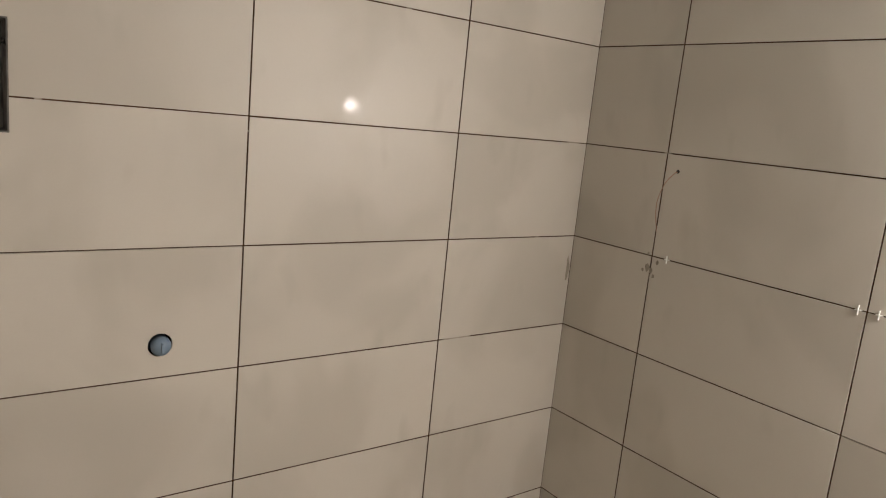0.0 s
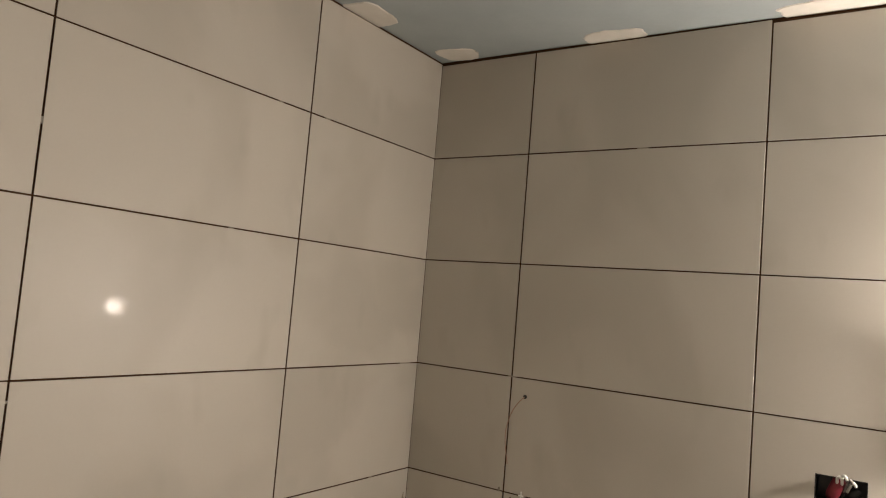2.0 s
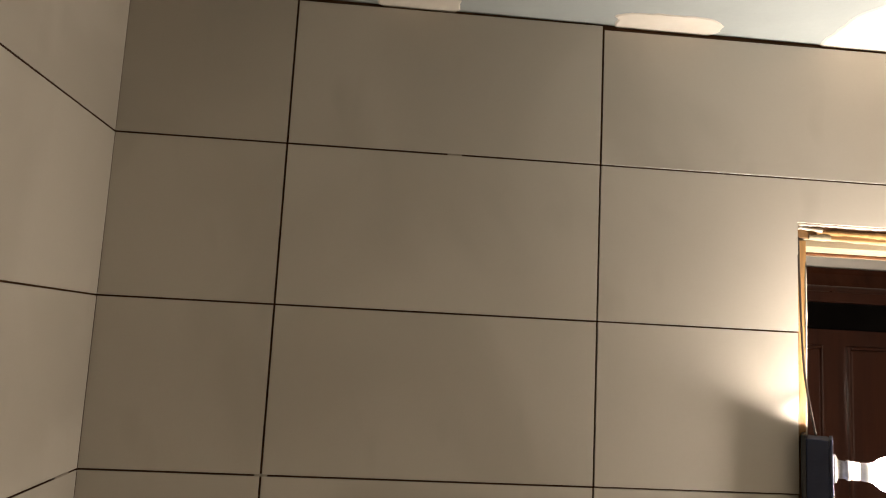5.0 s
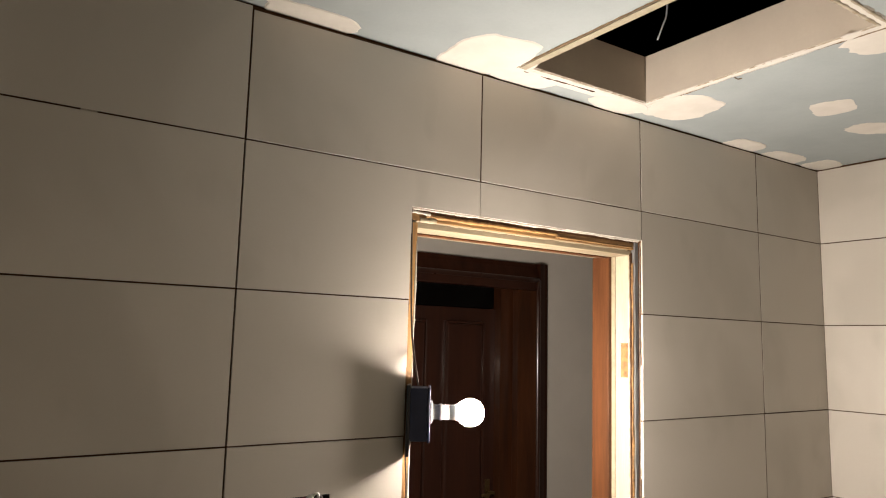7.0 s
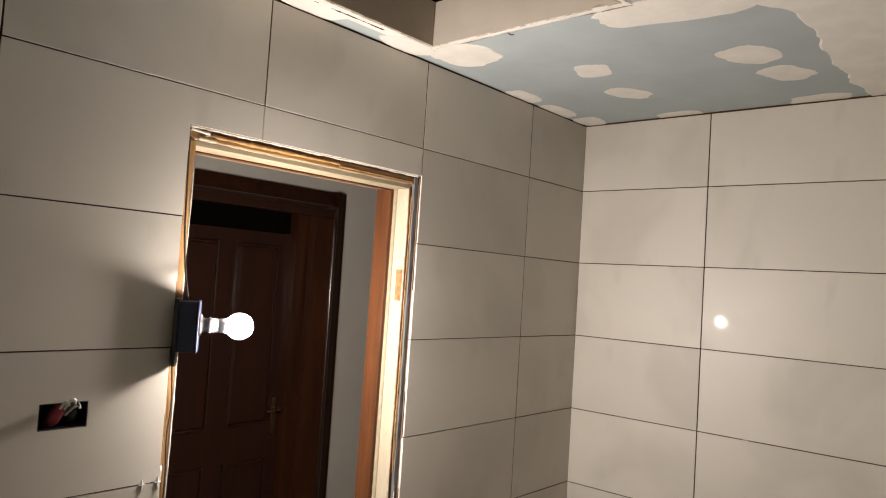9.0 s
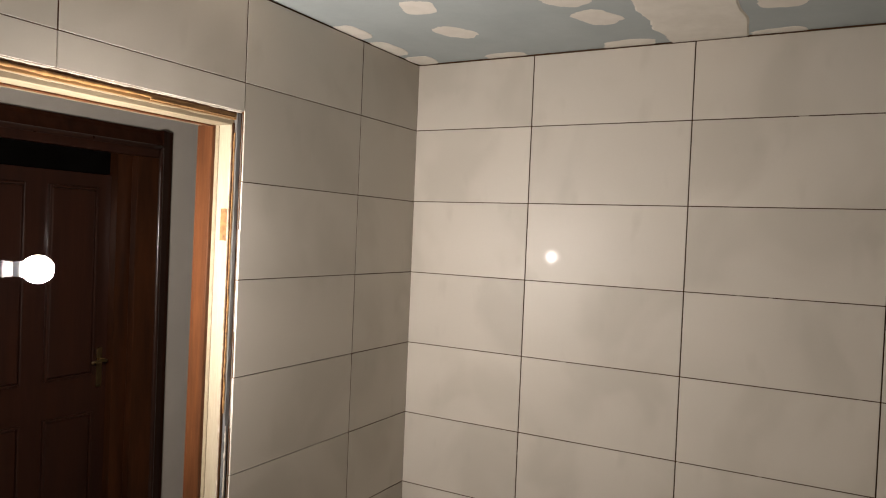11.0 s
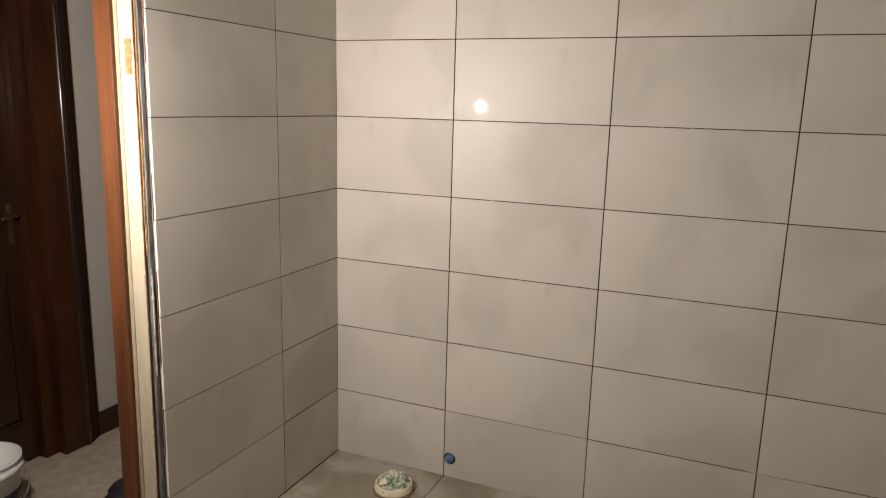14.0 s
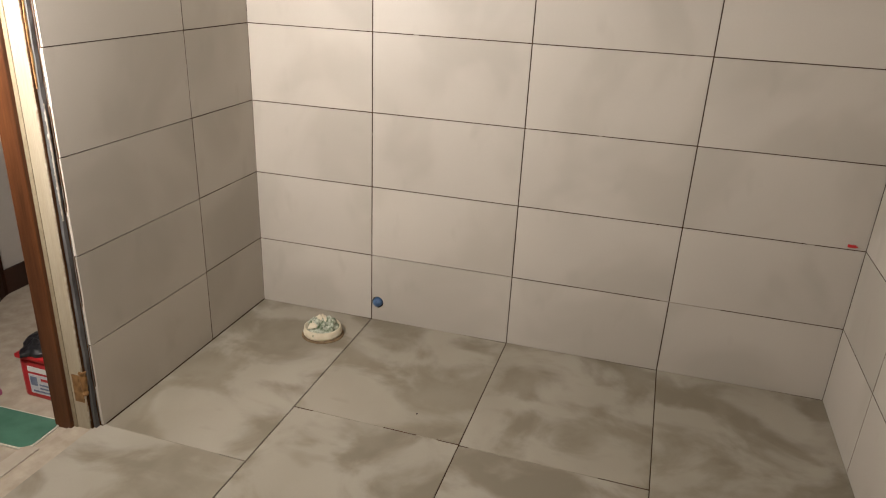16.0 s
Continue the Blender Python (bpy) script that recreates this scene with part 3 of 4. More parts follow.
part("lining_board", boxed(HX0 + 0.0005, HX0 + 0.005, HY0 + 0.0055, HY1 - 0.0055, CEIL + 0.0008, 2.53), M_LINING, hatch)
def edge_run(name, x0, y0, x1, y1, r, seed, flat, material, label=""):
    """An uneven flattened run of filler or torn paper under the ceiling, from one point to another."""
    d = Vector((x1 - x0, y1 - y0, 0))
    m = axes((x0, y0, CEIL - 0.0002), Vector((0, 0, 1)).cross(d.normalized()), (0, 0, 1))
    return part(name, ragged_bead(d.length, r, seed, m @ Matrix.Diagonal((1, flat, 1, 1))), material, hatch, label)


edge_run("edge_filler", HX0 - 0.03, HY1 + 0.011, HX1 + 0.03, HY1 + 0.011, 0.013, 1.5, 0.14, M_PLASTER)
edge_run("edge_filler", HX0 - 0.03, HY0 - 0.011, HX1 + 0.03, HY0 - 0.011, 0.013, 2.5, 0.14, M_PLASTER)
edge_run("edge_filler", HX1 + 0.010, HY0 - 0.02, HX1 + 0.010, HY1 + 0.02, 0.0125, 3.5, 0.16, M_PLASTER, "cream filler run along the cut edge")
edge_run("torn_edge", HX0, HY1, HX1, HY1, 0.0024, 4.5, 0.8, M_PAPER)
edge_run("torn_edge", HX0, HY0, HX1, HY0, 0.0050, 5.5, 0.8, M_PAPER)
edge_run("torn_edge", HX1, HY0, HX1, HY1, 0.0022, 6.5, 0.8, M_PAPER)
part("edge_lath", boxed(HX0 - 0.022, HX0 - 0.0005, HY0 - 0.02, HY1 + 0.012, CEIL - 0.0045, CEIL - 0.0006, bevel=0.001), M_CREAM, hatch, "raw pale wooden lath on the cut edge")
edge_run("torn_edge", HX0 - 0.025, HY0 - 0.03, HX0 - 0.025, HY1 + 0.062, 0.0030, 7.5, 0.9, M_BROWNPAPER, "brown torn paper edge")
# no slit is cut here: a dark bead paints the shade inside it
edge_run("cut_slit", HX0 + 0.005, HY1 + 0.024, HX0 + 0.25, HY1 + 0.020, 0.0032, 8.5, 1.1, M_BACK, "dark bead painted as the shade inside an overcut slit")
edge_run("torn_edge", HX1 + 0.022, HY0 - 0.02, HX1 + 0.018, HY0 + 0.14, 0.0028, 9.5, 1.0, M_BROWNPAPER)
edge_run("torn_edge", HX1 + 0.021, HY1 - 0.19, HX1 + 0.023, HY1 - 0.10, 0.0022, 10.5, 1.0, M_BROWNPAPER)
edge_run("torn_edge", HX0 + 0.25, HY0 - 0.02, HX1, HY0 - 0.016, 0.0040, 11.5, 0.8, M_PAPER)
part("paper_curl", tube([(HX1 + 0.022, HY1 - 0.262, CEIL), (HX1 + 0.026, HY1 - 0.27, CEIL - 0.006), (HX1 + 0.033, HY1 - 0.275, CEIL - 0.004)], 0.0016, 6), M_BROWNPAPER, hatch, "curled scrap of torn paper")
# added lid and sides close the loft; their near-black colour stands for shade
loft = setting("loft_void", slab((0.9, 2.8), (-1.6, 0.5), [], 2.95, 3.0), M_SHADE, "added loft lid painted near-black in place of shade", "loft")
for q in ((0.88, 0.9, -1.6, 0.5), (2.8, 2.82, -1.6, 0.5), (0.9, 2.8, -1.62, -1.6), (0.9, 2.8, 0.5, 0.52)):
    setting("loft_side", boxed(*q, 2.43, 2.95), M_SHADE, "added loft side painted near-black in place of shade", "loft")
loft_cable = thing("loft_cable", "thin grey cable hanging above the hatch", "cable")
part("cord", tube([(1.93, -0.25, 2.95), (1.90, -0.262, 2.70), (1.888, -0.268, 2.57), (1.880, -0.260, 2.53), (1.874, -0.248, 2.495)], 0.0022), M_LABEL, loft_cable)

# ---- hall behind the opening ----
hall_floor = setting("hall_floor", slab((0.2, 3.9), (0.105, 1.25), [], -0.09, -0.010), M_SCREED, "pale dusty hall floor", "floor")
HALL_Y = 1.10
LEAF = (1.608, 2.463)
hall_wall = setting("hall_wall_north", slab((0.2, 3.9), (-0.02, 2.62), [(LEAF[0] - 0.10, LEAF[1] + 0.10, -1, 2.06)], -0.14, 0), M_HALLWALL, "plain off-white painted hall wall", "wall")
hall_wall.matrix_world = axes((0, HALL_Y, 0), (1, 0, 0), (0, 0, 1))
setting("hall_wall_west", boxed(0.1, 0.2, 0.15, 1.3, -0.05, 2.62), M_HALLWALL, "plain off-white painted hall wall", "wall")
setting("hall_wall_east", boxed(3.9, 4.0, 0.15, 1.3, -0.05, 2.62), M_HALLWALL, "plain off-white painted hall wall", "wall")
setting("hall_wall_south", slab((0.2, 3.9), (-0.02, 2.62), [(DOOR[0], DOOR[1], -1, DOOR[2])], 0.0, 0.012), M_HALLWALL, "plain off-white painted hall wall", "wall").matrix_world = axes((0, 0.160, 0), (1, 0, 0), (0, 0, 1))
setting("hall_ceiling", boxed(0.1, 4.0, 0.15, 1.3, 2.62, 2.66), M_HALLWALL, "plain white hall ceiling", "ceiling")
setting("baseboard", boxed(LEAF[1] + 0.2572, 3.9, HALL_Y - 0.016, HALL_Y - 0.002, -0.009, 0.105, bevel=0.003), M_DARKWOOD, "dark brown wooden baseboard", "baseboard")

hall_door = thing("door_1", "closed dark varnished panelled wooden door with broad casing", "door", kind="structure")
LY = HALL_Y + 0.05
leaf = part("leaf", boxed(LEAF[0], LEAF[1], LY, LY + 0.04, 0.005, 1.87), M_DARKWOOD, hall_door, "dark varnished door leaf")
for a, b in ((1.771, 2.082), (2.196, 2.386)):
    for z0, z1 in ((0.20, 0.85), (1.03, 1.80)):
        bm = boxed(a, b, LY - 0.010, LY + 0.002, z0, z1, bevel=0.008)
        pn = part("panel", bm, M_DARKWOOD, leaf)
        for x in (a - 0.012, b + 0.001):
            part("moulding", boxed(x, x + 0.011, LY - 0.016, LY + 0.002, z0 - 0.012, z1 + 0.012, bevel=0.004), M_DARKWOOD, leaf)
        for z in (z0 - 0.012, z1 + 0.001):
            part("moulding", boxed(a, b, LY - 0.016, LY + 0.002, z, z + 0.011, bevel=0.004), M_DARKWOOD, leaf)
# added panel; its near-black colour paints the shade over the door leaf
part("transom", boxed(LEAF[0], LEAF[1], LY + 0.012, LY + 0.04, 1.875, 2.055), M_SHADE, hall_door, "near-black panel painted in for the shaded top of the door")
for sx in (-1, 1):
    edge = LEAF[1] if sx > 0 else LEAF[0]
    def span(a, b):
        return (edge + a, edge + b) if sx > 0 else (edge - b, edge - a)
    part("jamb", boxed(*span(0.002, 0.098), HALL_Y + 0.012, HALL_Y + 0.10, -0.009, 2.058), M_CASING, hall_door, "brown varnished door jamb")
    part("casing", boxed(*span(0.060, 0.170), HALL_Y - 0.040, HALL_Y - 0.001, -0.009, 1.962, bevel=0.004), M_CASING, hall_door, "brown varnished flat casing")
    bx = sum(span(0.170, 0.190)) / 2
    part("casing_bead", tube([(bx, HALL_Y - 0.036, -0.009), (bx, HALL_Y - 0.036, 1.0), (bx, HALL_Y - 0.036, 2.012)], 0.0125, 16), M_BEAD, hall_door, "glossy half-round bead")
    band = bmesh.new()
    base = [band.verts.new((edge + sx * u, HALL_Y + v, -0.009)) for u, v in ((0.186, -0.001), (0.186, -0.044), (0.205, -0.036), (0.235, -0.022), (0.256, -0.016), (0.256, -0.001))]
    grown = bmesh.ops.extrude_face_region(band, geom=[band.faces.new(base)])
    bmesh.ops.translate(band, vec=(0, 0, 2.097), verts=[v for v in grown["geom"] if isinstance(v, bmesh.types.BMVert)])
    part("casing_band", band, M_BAND, hall_door, "dark sloping outer casing band")
part("head_jamb", boxed(LEAF[0] - 0.098, LEAF[1] + 0.098, HALL_Y + 0.012, HALL_Y + 0.10, 2.022, 2.058), M_CASING, hall_door)
part("head_casing", boxed(LEAF[0] - 0.170, LEAF[1] + 0.170, HALL_Y - 0.040, HALL_Y - 0.001, 1.9625, 2.002, bevel=0.004), M_DARKWOOD, hall_door, "dark varnished flat head casing")
part("casing_bead", tube([(LEAF[0] - 0.18, HALL_Y - 0.036, 2.010), (2.0, HALL_Y - 0.036, 2.010), (LEAF[1] + 0.18, HALL_Y - 0.036, 2.010)], 0.0125, 16), M_BEAD, hall_door)
band = bmesh.new()
base = [band.verts.new((LEAF[0] - 0.187, HALL_Y + v, 2.010 + u)) for u, v in ((0.006, -0.001), (0.006, -0.044), (0.025, -0.036), (0.055, -0.022), (0.076, -0.017), (0.076, -0.001))]
grown = bmesh.ops.extrude_face_region(band, geom=[band.faces.new(base)])
bmesh.ops.translate(band, vec=(LEAF[1] - LEAF[0] + 0.374, 0, 0), verts=[v for v in grown["geom"] if isinstance(v, bmesh.types.BMVert)])
part("casing_band", band, M_BAND, hall_door)
HX = LEAF[1] - 0.034
plate = part("handle_plate", boxed(HX - 0.013, HX + 0.013, LY - 0.006, LY + 0.001, 0.96, 1.13, bevel=0.004), M_BRASS, hall_door, "aged brass handle plate")
part("lever", tube([(HX, LY - 0.004, 1.08), (HX, LY - 0.05, 1.08), (HX - 0.02, LY - 0.055, 1.08), (HX - 0.065, LY - 0.05, 1.076)], 0.006), M_BRASS, plate, "curved brass lever")

# ---- lamp at the opening ----
lamp = thing("bulb_lamp", "glowing bare bulb on a dark navy box at the door edge", "lamp")
LEAN = Vector((0.84, -0.5426, 0)).normalized()
AX = Matrix.Translation(BULB - 0.066 * LEAN) @ axes((0, 0, 0), LEAN.cross(Vector((0, 0, -1))), (0, 0, 1))
part("mounting_plate", boxed(-0.047, 0.039, -0.092, 0.060, -0.074, -0.066, bevel=0.002), M_BLACK, lamp, "black mounting plate").matrix_world = AX
part("housing", boxed(-0.045, 0.037, -0.060, 0.054, -0.066, -0.028, bevel=0.003), M_NAVY, lamp, "dark navy square housing").matrix_world = AX
part("housing_lid", boxed(-0.047, 0.039, -0.062, 0.056, -0.028, -0.022, bevel=0.002), M_NAVY, lamp, "dark navy lid").matrix_world = AX
AX = AX @ pose(0, 0, -0.022)
holder = part("lampholder", lathe([(0.026, 0), (0.026, 0.004), (0.017, 0.008), (0.0165, 0.020), (0.0185, 0.021), (0.0185, 0.026), (0.0165, 0.027), (0.0165, 0.042), (0.015, 0.043)], 28, AX), M_CLEAR, lamp, "grey lampholder")
bulb = part("bulb", lathe([(0.0135, 0.043), (0.016, 0.044), (0.0172, 0.058), (0.0195, 0.0655)], 28, AX), M_WHITEPL, lamp, "white bulb body")
part("globe_collar", lathe([(0.0197, 0.0657), (0.0255, 0.0720), (0.0292, 0.0795), (0.0307, 0.0880), (0.0306, 0.0920), (0.0296, 0.0985), (0.0276, 0.1033)], 28, AX), M_GLOWDIM, bulb, "dimly glowing rear of the globe")
part("globe", lathe([(0.0275, 0.1035), (0.0258, 0.1065), (0.0225, 0.1110), (0.0160, 0.1170), (0.0080, 0.1197), (0.001, 0.1203)], 28, AX), M_GLOW, bulb, "glowing frosted globe")
lamp_cable = thing("lamp_cable", "thin dark cable running down the door jamb to the lamp", "cable")
part("cord", tube([(1.318, 0.013, 2.0), (1.317, 0.006, 1.86), (1.320, 0.004, 1.76), (1.322, -0.004, 1.70), (1.318, -0.035, 1.623)], 0.0022), M_CABLE, lamp_cable)
jamb_wire = thing("jamb_wire", "thin dark wire along the lower door jamb", "cable")
part("cord", tube([(1.318, 0.012, 1.47), (1.324, 0.013, 1.38), (1.319, 0.013, 1.30), (1.323, 0.013, 1.20), (1.317, 0.012, 1.08)], 0.0018), M_CABLE, jamb_wire)

# ---- small things on the walls ----
sb = thing("socket_box", "open recessed socket box with cables and no cover", "socket box")
sx0, sx1, sz0, sz1 = SOCKET
bm = bmesh.new()
for q in ((sx0, sx1, 0.05, 0.053, sz0, sz1), (sx0, sx0 + 0.002, 0.0015, 0.05, sz0, sz1), (sx1 - 0.002, sx1, 0.0015, 0.05, sz0, sz1), (sx0 + 0.002, sx1 - 0.002, 0.0015, 0.05, sz0, sz0 + 0.002), (sx0 + 0.002, sx1 - 0.002, 0.0015, 0.05, sz1 - 0.002, sz1)):
    box(bm, *q)
part("box", bm, M_BLACK, sb)
part("conduit", tube([(sx0 + 0.030, 0.045, sz0 + 0.004), (sx0 + 0.033, 0.018, sz0 + 0.018), (sx0 + 0.042, 0.012, sz1 - 0.014), (sx0 + 0.046, 0.02, sz1 - 0.003)], 0.013, 12), M_MAROON, sb, "maroon corrugated conduit")
for k, (dx, top, out) in enumerate(((0.040, 0.004, -0.017), (0.049, 0.009, -0.026), (0.058, 0.003, -0.021), (0.064, -0.004, -0.012))):
    part("cable_end", tube([(sx0 + dx - 0.006, 0.02, sz1 - 0.03), (sx0 + dx, 0.004, sz1 - 0.014), (sx0 + dx + 0.002, out * 0.7, sz1 + top - 0.004), (sx0 + dx + 0.007, out, sz1 + top), (sx0 + dx + 0.011, out + 0.003, sz1 + top - 0.008)], 0.0030, 8), M_WHITEPL if k != 2 else M_CLEAR, sb, "stripped pale cable end")
part("wire_bundle", tube([(sx0 + 0.06, 0.045, sz0 + 0.006), (sx0 + 0.068, 0.02, sz0 + 0.02), (sx0 + 0.078, 0.022, sz0 + 0.03)], 0.009, 8), M_BLACK, sb)


def plug(name, label, m, r, material):
    """A pipe stub with a domed transport plug, in a drilled tile; local z out of the wall."""
    t = thing(name, label, "pipe plug")
    part("dome", lathe([(r, -0.03), (r, 0.002), (r * 0.93, 0.007), (r * 0.72, 0.012), (r * 0.4, 0.0155), (r * 0.1, 0.0165)], 28), material, t)
    part("grip", boxed(-r * 0.12, r * 0.12, -r * 0.55, r * 0.55, 0.010, 0.0185, bevel=0.001), material, t)
    t.matrix_world = m
    return t


plug("pipe_plug", "domed blue plastic plug in a round hole in the wall tile", M_A @ pose(-1.3025, 0.981, 0), 0.0225, M_BLUEGREY)
plug("pipe_plug", "small blue plastic plug in a wall tile beside the floor", M_C @ pose(0.552, 0.086, 0), 0.0205, M_BLUE)

rec = thing("wall_recess", "open grey rectangular recess box in the tiled wall", "recess box")
bm = bmesh.new()
r0, r1, r2, r3 = RECESS
for q in ((-0.10, -0.097, r0, r1, r2, r3), (-0.097, -0.001, r1 - 0.003, r1, r2, r3), (-0.097, -0.001, r0, r0 + 0.003, r2, r3), (-0.097, -0.001, r0 + 0.003, r1 - 0.003, r2, r2 + 0.003), (-0.097, -0.001, r0 + 0.003, r1 - 0.003, r3 - 0.003, r3)):
    box(bm, *q)
part("box", bm, M_GREYBEAD, rec)
part("screw_lug", lathe([(0.006, 0), (0.006, 0.006), (0.002, 0.007)], 12, pose(-0.02, r1 - 0.0035, 1.612, 90, 0, 0)), M_BLACK, rec)

wire = thing("hanging_wire", "thin brown wire hanging from a small hole in the tile", "wire")
part("strand", tube([(0.357, 0.004, 1.462), (0.352, -0.010, 1.455), (0.334, -0.020, 1.425), (0.321, -0.024, 1.38), (0.320, -0.023, 1.34), (0.329, -0.019, 1.285)], 0.0012, 6), M_COPPERWIRE, wire)
# tile stays undrilled; a black disc paints the shaded hole
part("grommet", lathe([(0.0055, 0), (0.0055, 0.0008), (0.003, 0.001)], 14, pose(0.357, -0.0004, 1.462, 90, 0, 0)), M_BLACK, wire, "black disc painted as the dark of a drilled hole")


def spacer(m):
    t = thing("tile_spacer", "small white plastic cross spacer stuck in a tile joint", "tile spacer", "tile spacers in the joints")
    bm = boxed(-0.0012, 0.0012, -0.011, 0.011, -0.006, 0.004, bevel=0.0004)
    box(bm, -0.007, 0.007, -0.0011, 0.0011, -0.006, 0.0035)
    part("cross", bm, M_WHITEPL, t)
    t.matrix_world = m


for x, z in ((0.894, 1.208), (0.939, 1.208), (0.366, 1.208), (1.262, 1.208), (1.298, 1.208)):
    spacer(M_B @ pose(x, z, 0))
rp = thing("joint_wedge", "small red plastic levelling wedge in a tile joint", "tile wedge")
part("wedge", boxed(-0.013, 0.013, -0.004, 0.006, -0.002, 0.006, bevel=0.0015), M_REDPL, rp)
part("tip", boxed(0.0132, 0.019, -0.003, 0.001, -0.002, 0.004, bevel=0.001), M_REDPL, rp)
rp.matrix_world = M_C @ pose(2.289, 0.618, 0.002)

dabs = tagged(new("adhesive_dabs", None), "dried grey adhesive smears beside tile joints", "adhesive smear")
rng = random.Random(9)
for x, z, s in ((0.303, 1.172, 0.008), (0.317, 1.165, 0.006), (0.327, 1.15, 0.005), (0.287, 1.161, 0.004), (0.335, 1.192, 0.005), (0.30, 1.212, 0.004)):
    bm = bmesh.new()
    bmesh.ops.create_icosphere(bm, subdivisions=2, radius=s)
    for v in bm.verts:
        v.co *= 1 + 0.5 * noise.noise(v.co * 300 + Vector((x * 50, z * 50, 0)))
    bm.transform(axes((x, 0.0, z), (1, 0, 0), (0, 0, 1)) @ Matrix.Diagonal((1, 1.5, 0.22, 1)))
    part("dab", bm, M_DIRTY, dabs)

for y, z, s in ((-0.012, 1.10, 0.012), (-0.014, 1.075, 0.009), (-0.016, 1.125, 0.007)):
    bm = bmesh.new()
    bmesh.ops.create_icosphere(bm, subdivisions=2, radius=s)
    for v in bm.verts:
        v.co *= 1 + 0.5 * noise.noise(v.co * 200 + Vector((y * 50, z * 50, 3)))
    bm.transform(axes((0.0, y, z), (0, 1, 0), (0, 0, 1)) @ Matrix.Diagonal((0.6, 2.0, 0.05, 1)))
    part("smear", bm, M_DIRTY, dabs, "thin brownish smear")

crumb = thing("floor_crumb", "tiny dark crumb on the dusty floor tile", "crumb")
bm = bmesh.new()
bmesh.ops.create_icosphere(bm, subdivisions=2, radius=0.004)
for v in bm.verts:
    v.co *= 1 + 0.6 * noise.noise(v.co * 350)
bm.transform(pose(2.51, -0.943, 0.0018) @ Matrix.Diagonal((1, 0.8, 0.5, 1)))
part("grain", bm, M_DARKWOOD, crumb)

# ---- waste stub on the floor ----
stub = thing("waste_pipe_stub", "cream waste pipe stub stuffed with a pale green rag", "pipe stub")
DX, DY = 2.905, -0.385
part("collar", lathe([(0.074, 0), (0.078, 0.004), (0.080, 0.014), (0.076, 0.018), (0.076, 0.034), (0.071, 0.036), (0.069, 0.012), (0.004, 0.010)], 40, pose(DX, DY, 0.001)), M_PIPE, stub)
part("seal", lathe([(0.088, 0), (0.086, 0.0022), (0.079, 0.003), (0.070, 0.003)], 40, pose(DX - 0.004, DY - 0.003, 0.0006)), M_BROWNPAPER, stub, "brown dried sealant round the foot")
part("rag", crumple(0.135, 0.135, 34, 34, 0.042, 30, 3.3, 0.020, pose(DX + 0.002, DY + 0.002, 0.016, 0, 0, 30), 0.35), M_LEAFRAG, stub, "crumpled pale green and white rag")
for k, (a, s) in enumerate(((0.4, 1.0), (1.5, 0.8), (2.4, 0.9), (5.5, 0.8))):
    part("rag_fold", crumple(0.055, 0.035, 12, 8, 0.02, 50, 5.1 + k, 0.008, pose(DX + 0.045 * math.cos(a) * s, DY + 0.045 * math.sin(a) * s, 0.040, 12, -8, math.degrees(a) + 60)), M_LEAFRAG if k % 2 else M_PIPE, stub)

# ---- clutter in the hall ----
HF = -0.010
bucket = thing("bucket", "used white plastic bucket with dark band on the hall floor", "bucket")
BX, BY = 2.02, 0.85
part("shell", lathe([(0.105, HF), (0.110, HF + 0.004), (0.128, HF + 0.225), (0.137, HF + 0.228), (0.137, HF + 0.243), (0.130, HF + 0.245), (0.131, HF + 0.262), (0.136, HF + 0.264), (0.136, HF + 0.275), (0.128, HF + 0.276), (0.112, HF + 0.03), (0.002, HF + 0.025)], 48, pose(BX, BY, 0)), M_WHITEPL, bucket)
part("band", lathe([(0.1205, HF + 0.11), (0.1215, HF + 0.11), (0.1245, HF + 0.155), (0.1225, HF + 0.155)], 48, pose(BX, BY, 0)), M_BLACK, bucket, "dark printed band")
part("bail", tube([(BX + 0.136, BY - 0.01, HF + 0.236), (BX + 0.139, BY - 0.06, HF + 0.19), (BX + 0.09, BY - 0.115, HF + 0.13), (BX, BY - 0.137, HF + 0.11), (BX - 0.09, BY - 0.115, HF + 0.13), (BX - 0.139, BY - 0.06, HF + 0.19), (BX - 0.136, BY - 0.01, HF + 0.236)], 0.003), M_CLEAR, bucket, "wire handle")

tub = thing("red_tub", "red plastic tub with a printed label on the hall floor", "tub")
part("shell", boxed(2.140, 2.30, 0.20, 0.385, HF, HF + 0.155, bevel=0.012), M_REDPL, tub)
part("rim", boxed(2.132, 2.308, 0.192, 0.393, HF + 0.156, HF + 0.172, bevel=0.005), M_REDPL, tub)
lab = part("label", boxed(2.1378, 2.1402, 0.232, 0.352, HF + 0.022, HF + 0.098), M_LABEL, tub, "pale blue-grey paper label")
for y0, y1, z0, z1, mm in ((0.318, 0.346, 0.055, 0.09, M_LABELDARK), (0.24, 0.30, 0.078, 0.088, M_REDPL), (0.24, 0.31, 0.058, 0.064, M_LABELDARK), (0.24, 0.31, 0.044, 0.05, M_LABELDARK), (0.26, 0.34, 0.030, 0.036, M_LABELDARK)):
    part("print_bar", boxed(2.1366, 2.1379, y0, y1, HF + z0, HF + z1), mm, lab)
part("letter_bar", boxed(2.1385, 2.1401, 0.225, 0.352, HF + 0.108, HF + 0.128), M_WHITEPL, tub, "white lettering bar")
bag = thing("black_bag", "crumpled black plastic bag lying on the red tub", "bag")
part("sheet", crumple(0.17, 0.18, 34, 34, 0.036, 9, 8.2, 0.022, pose(2.22, 0.325, HF + 0.1725, 0, 0, 25), 0.3), M_BLACK, bag)
cloth = thing("pink_cloth", "crumpled pink cloth on the hall floor", "cloth")
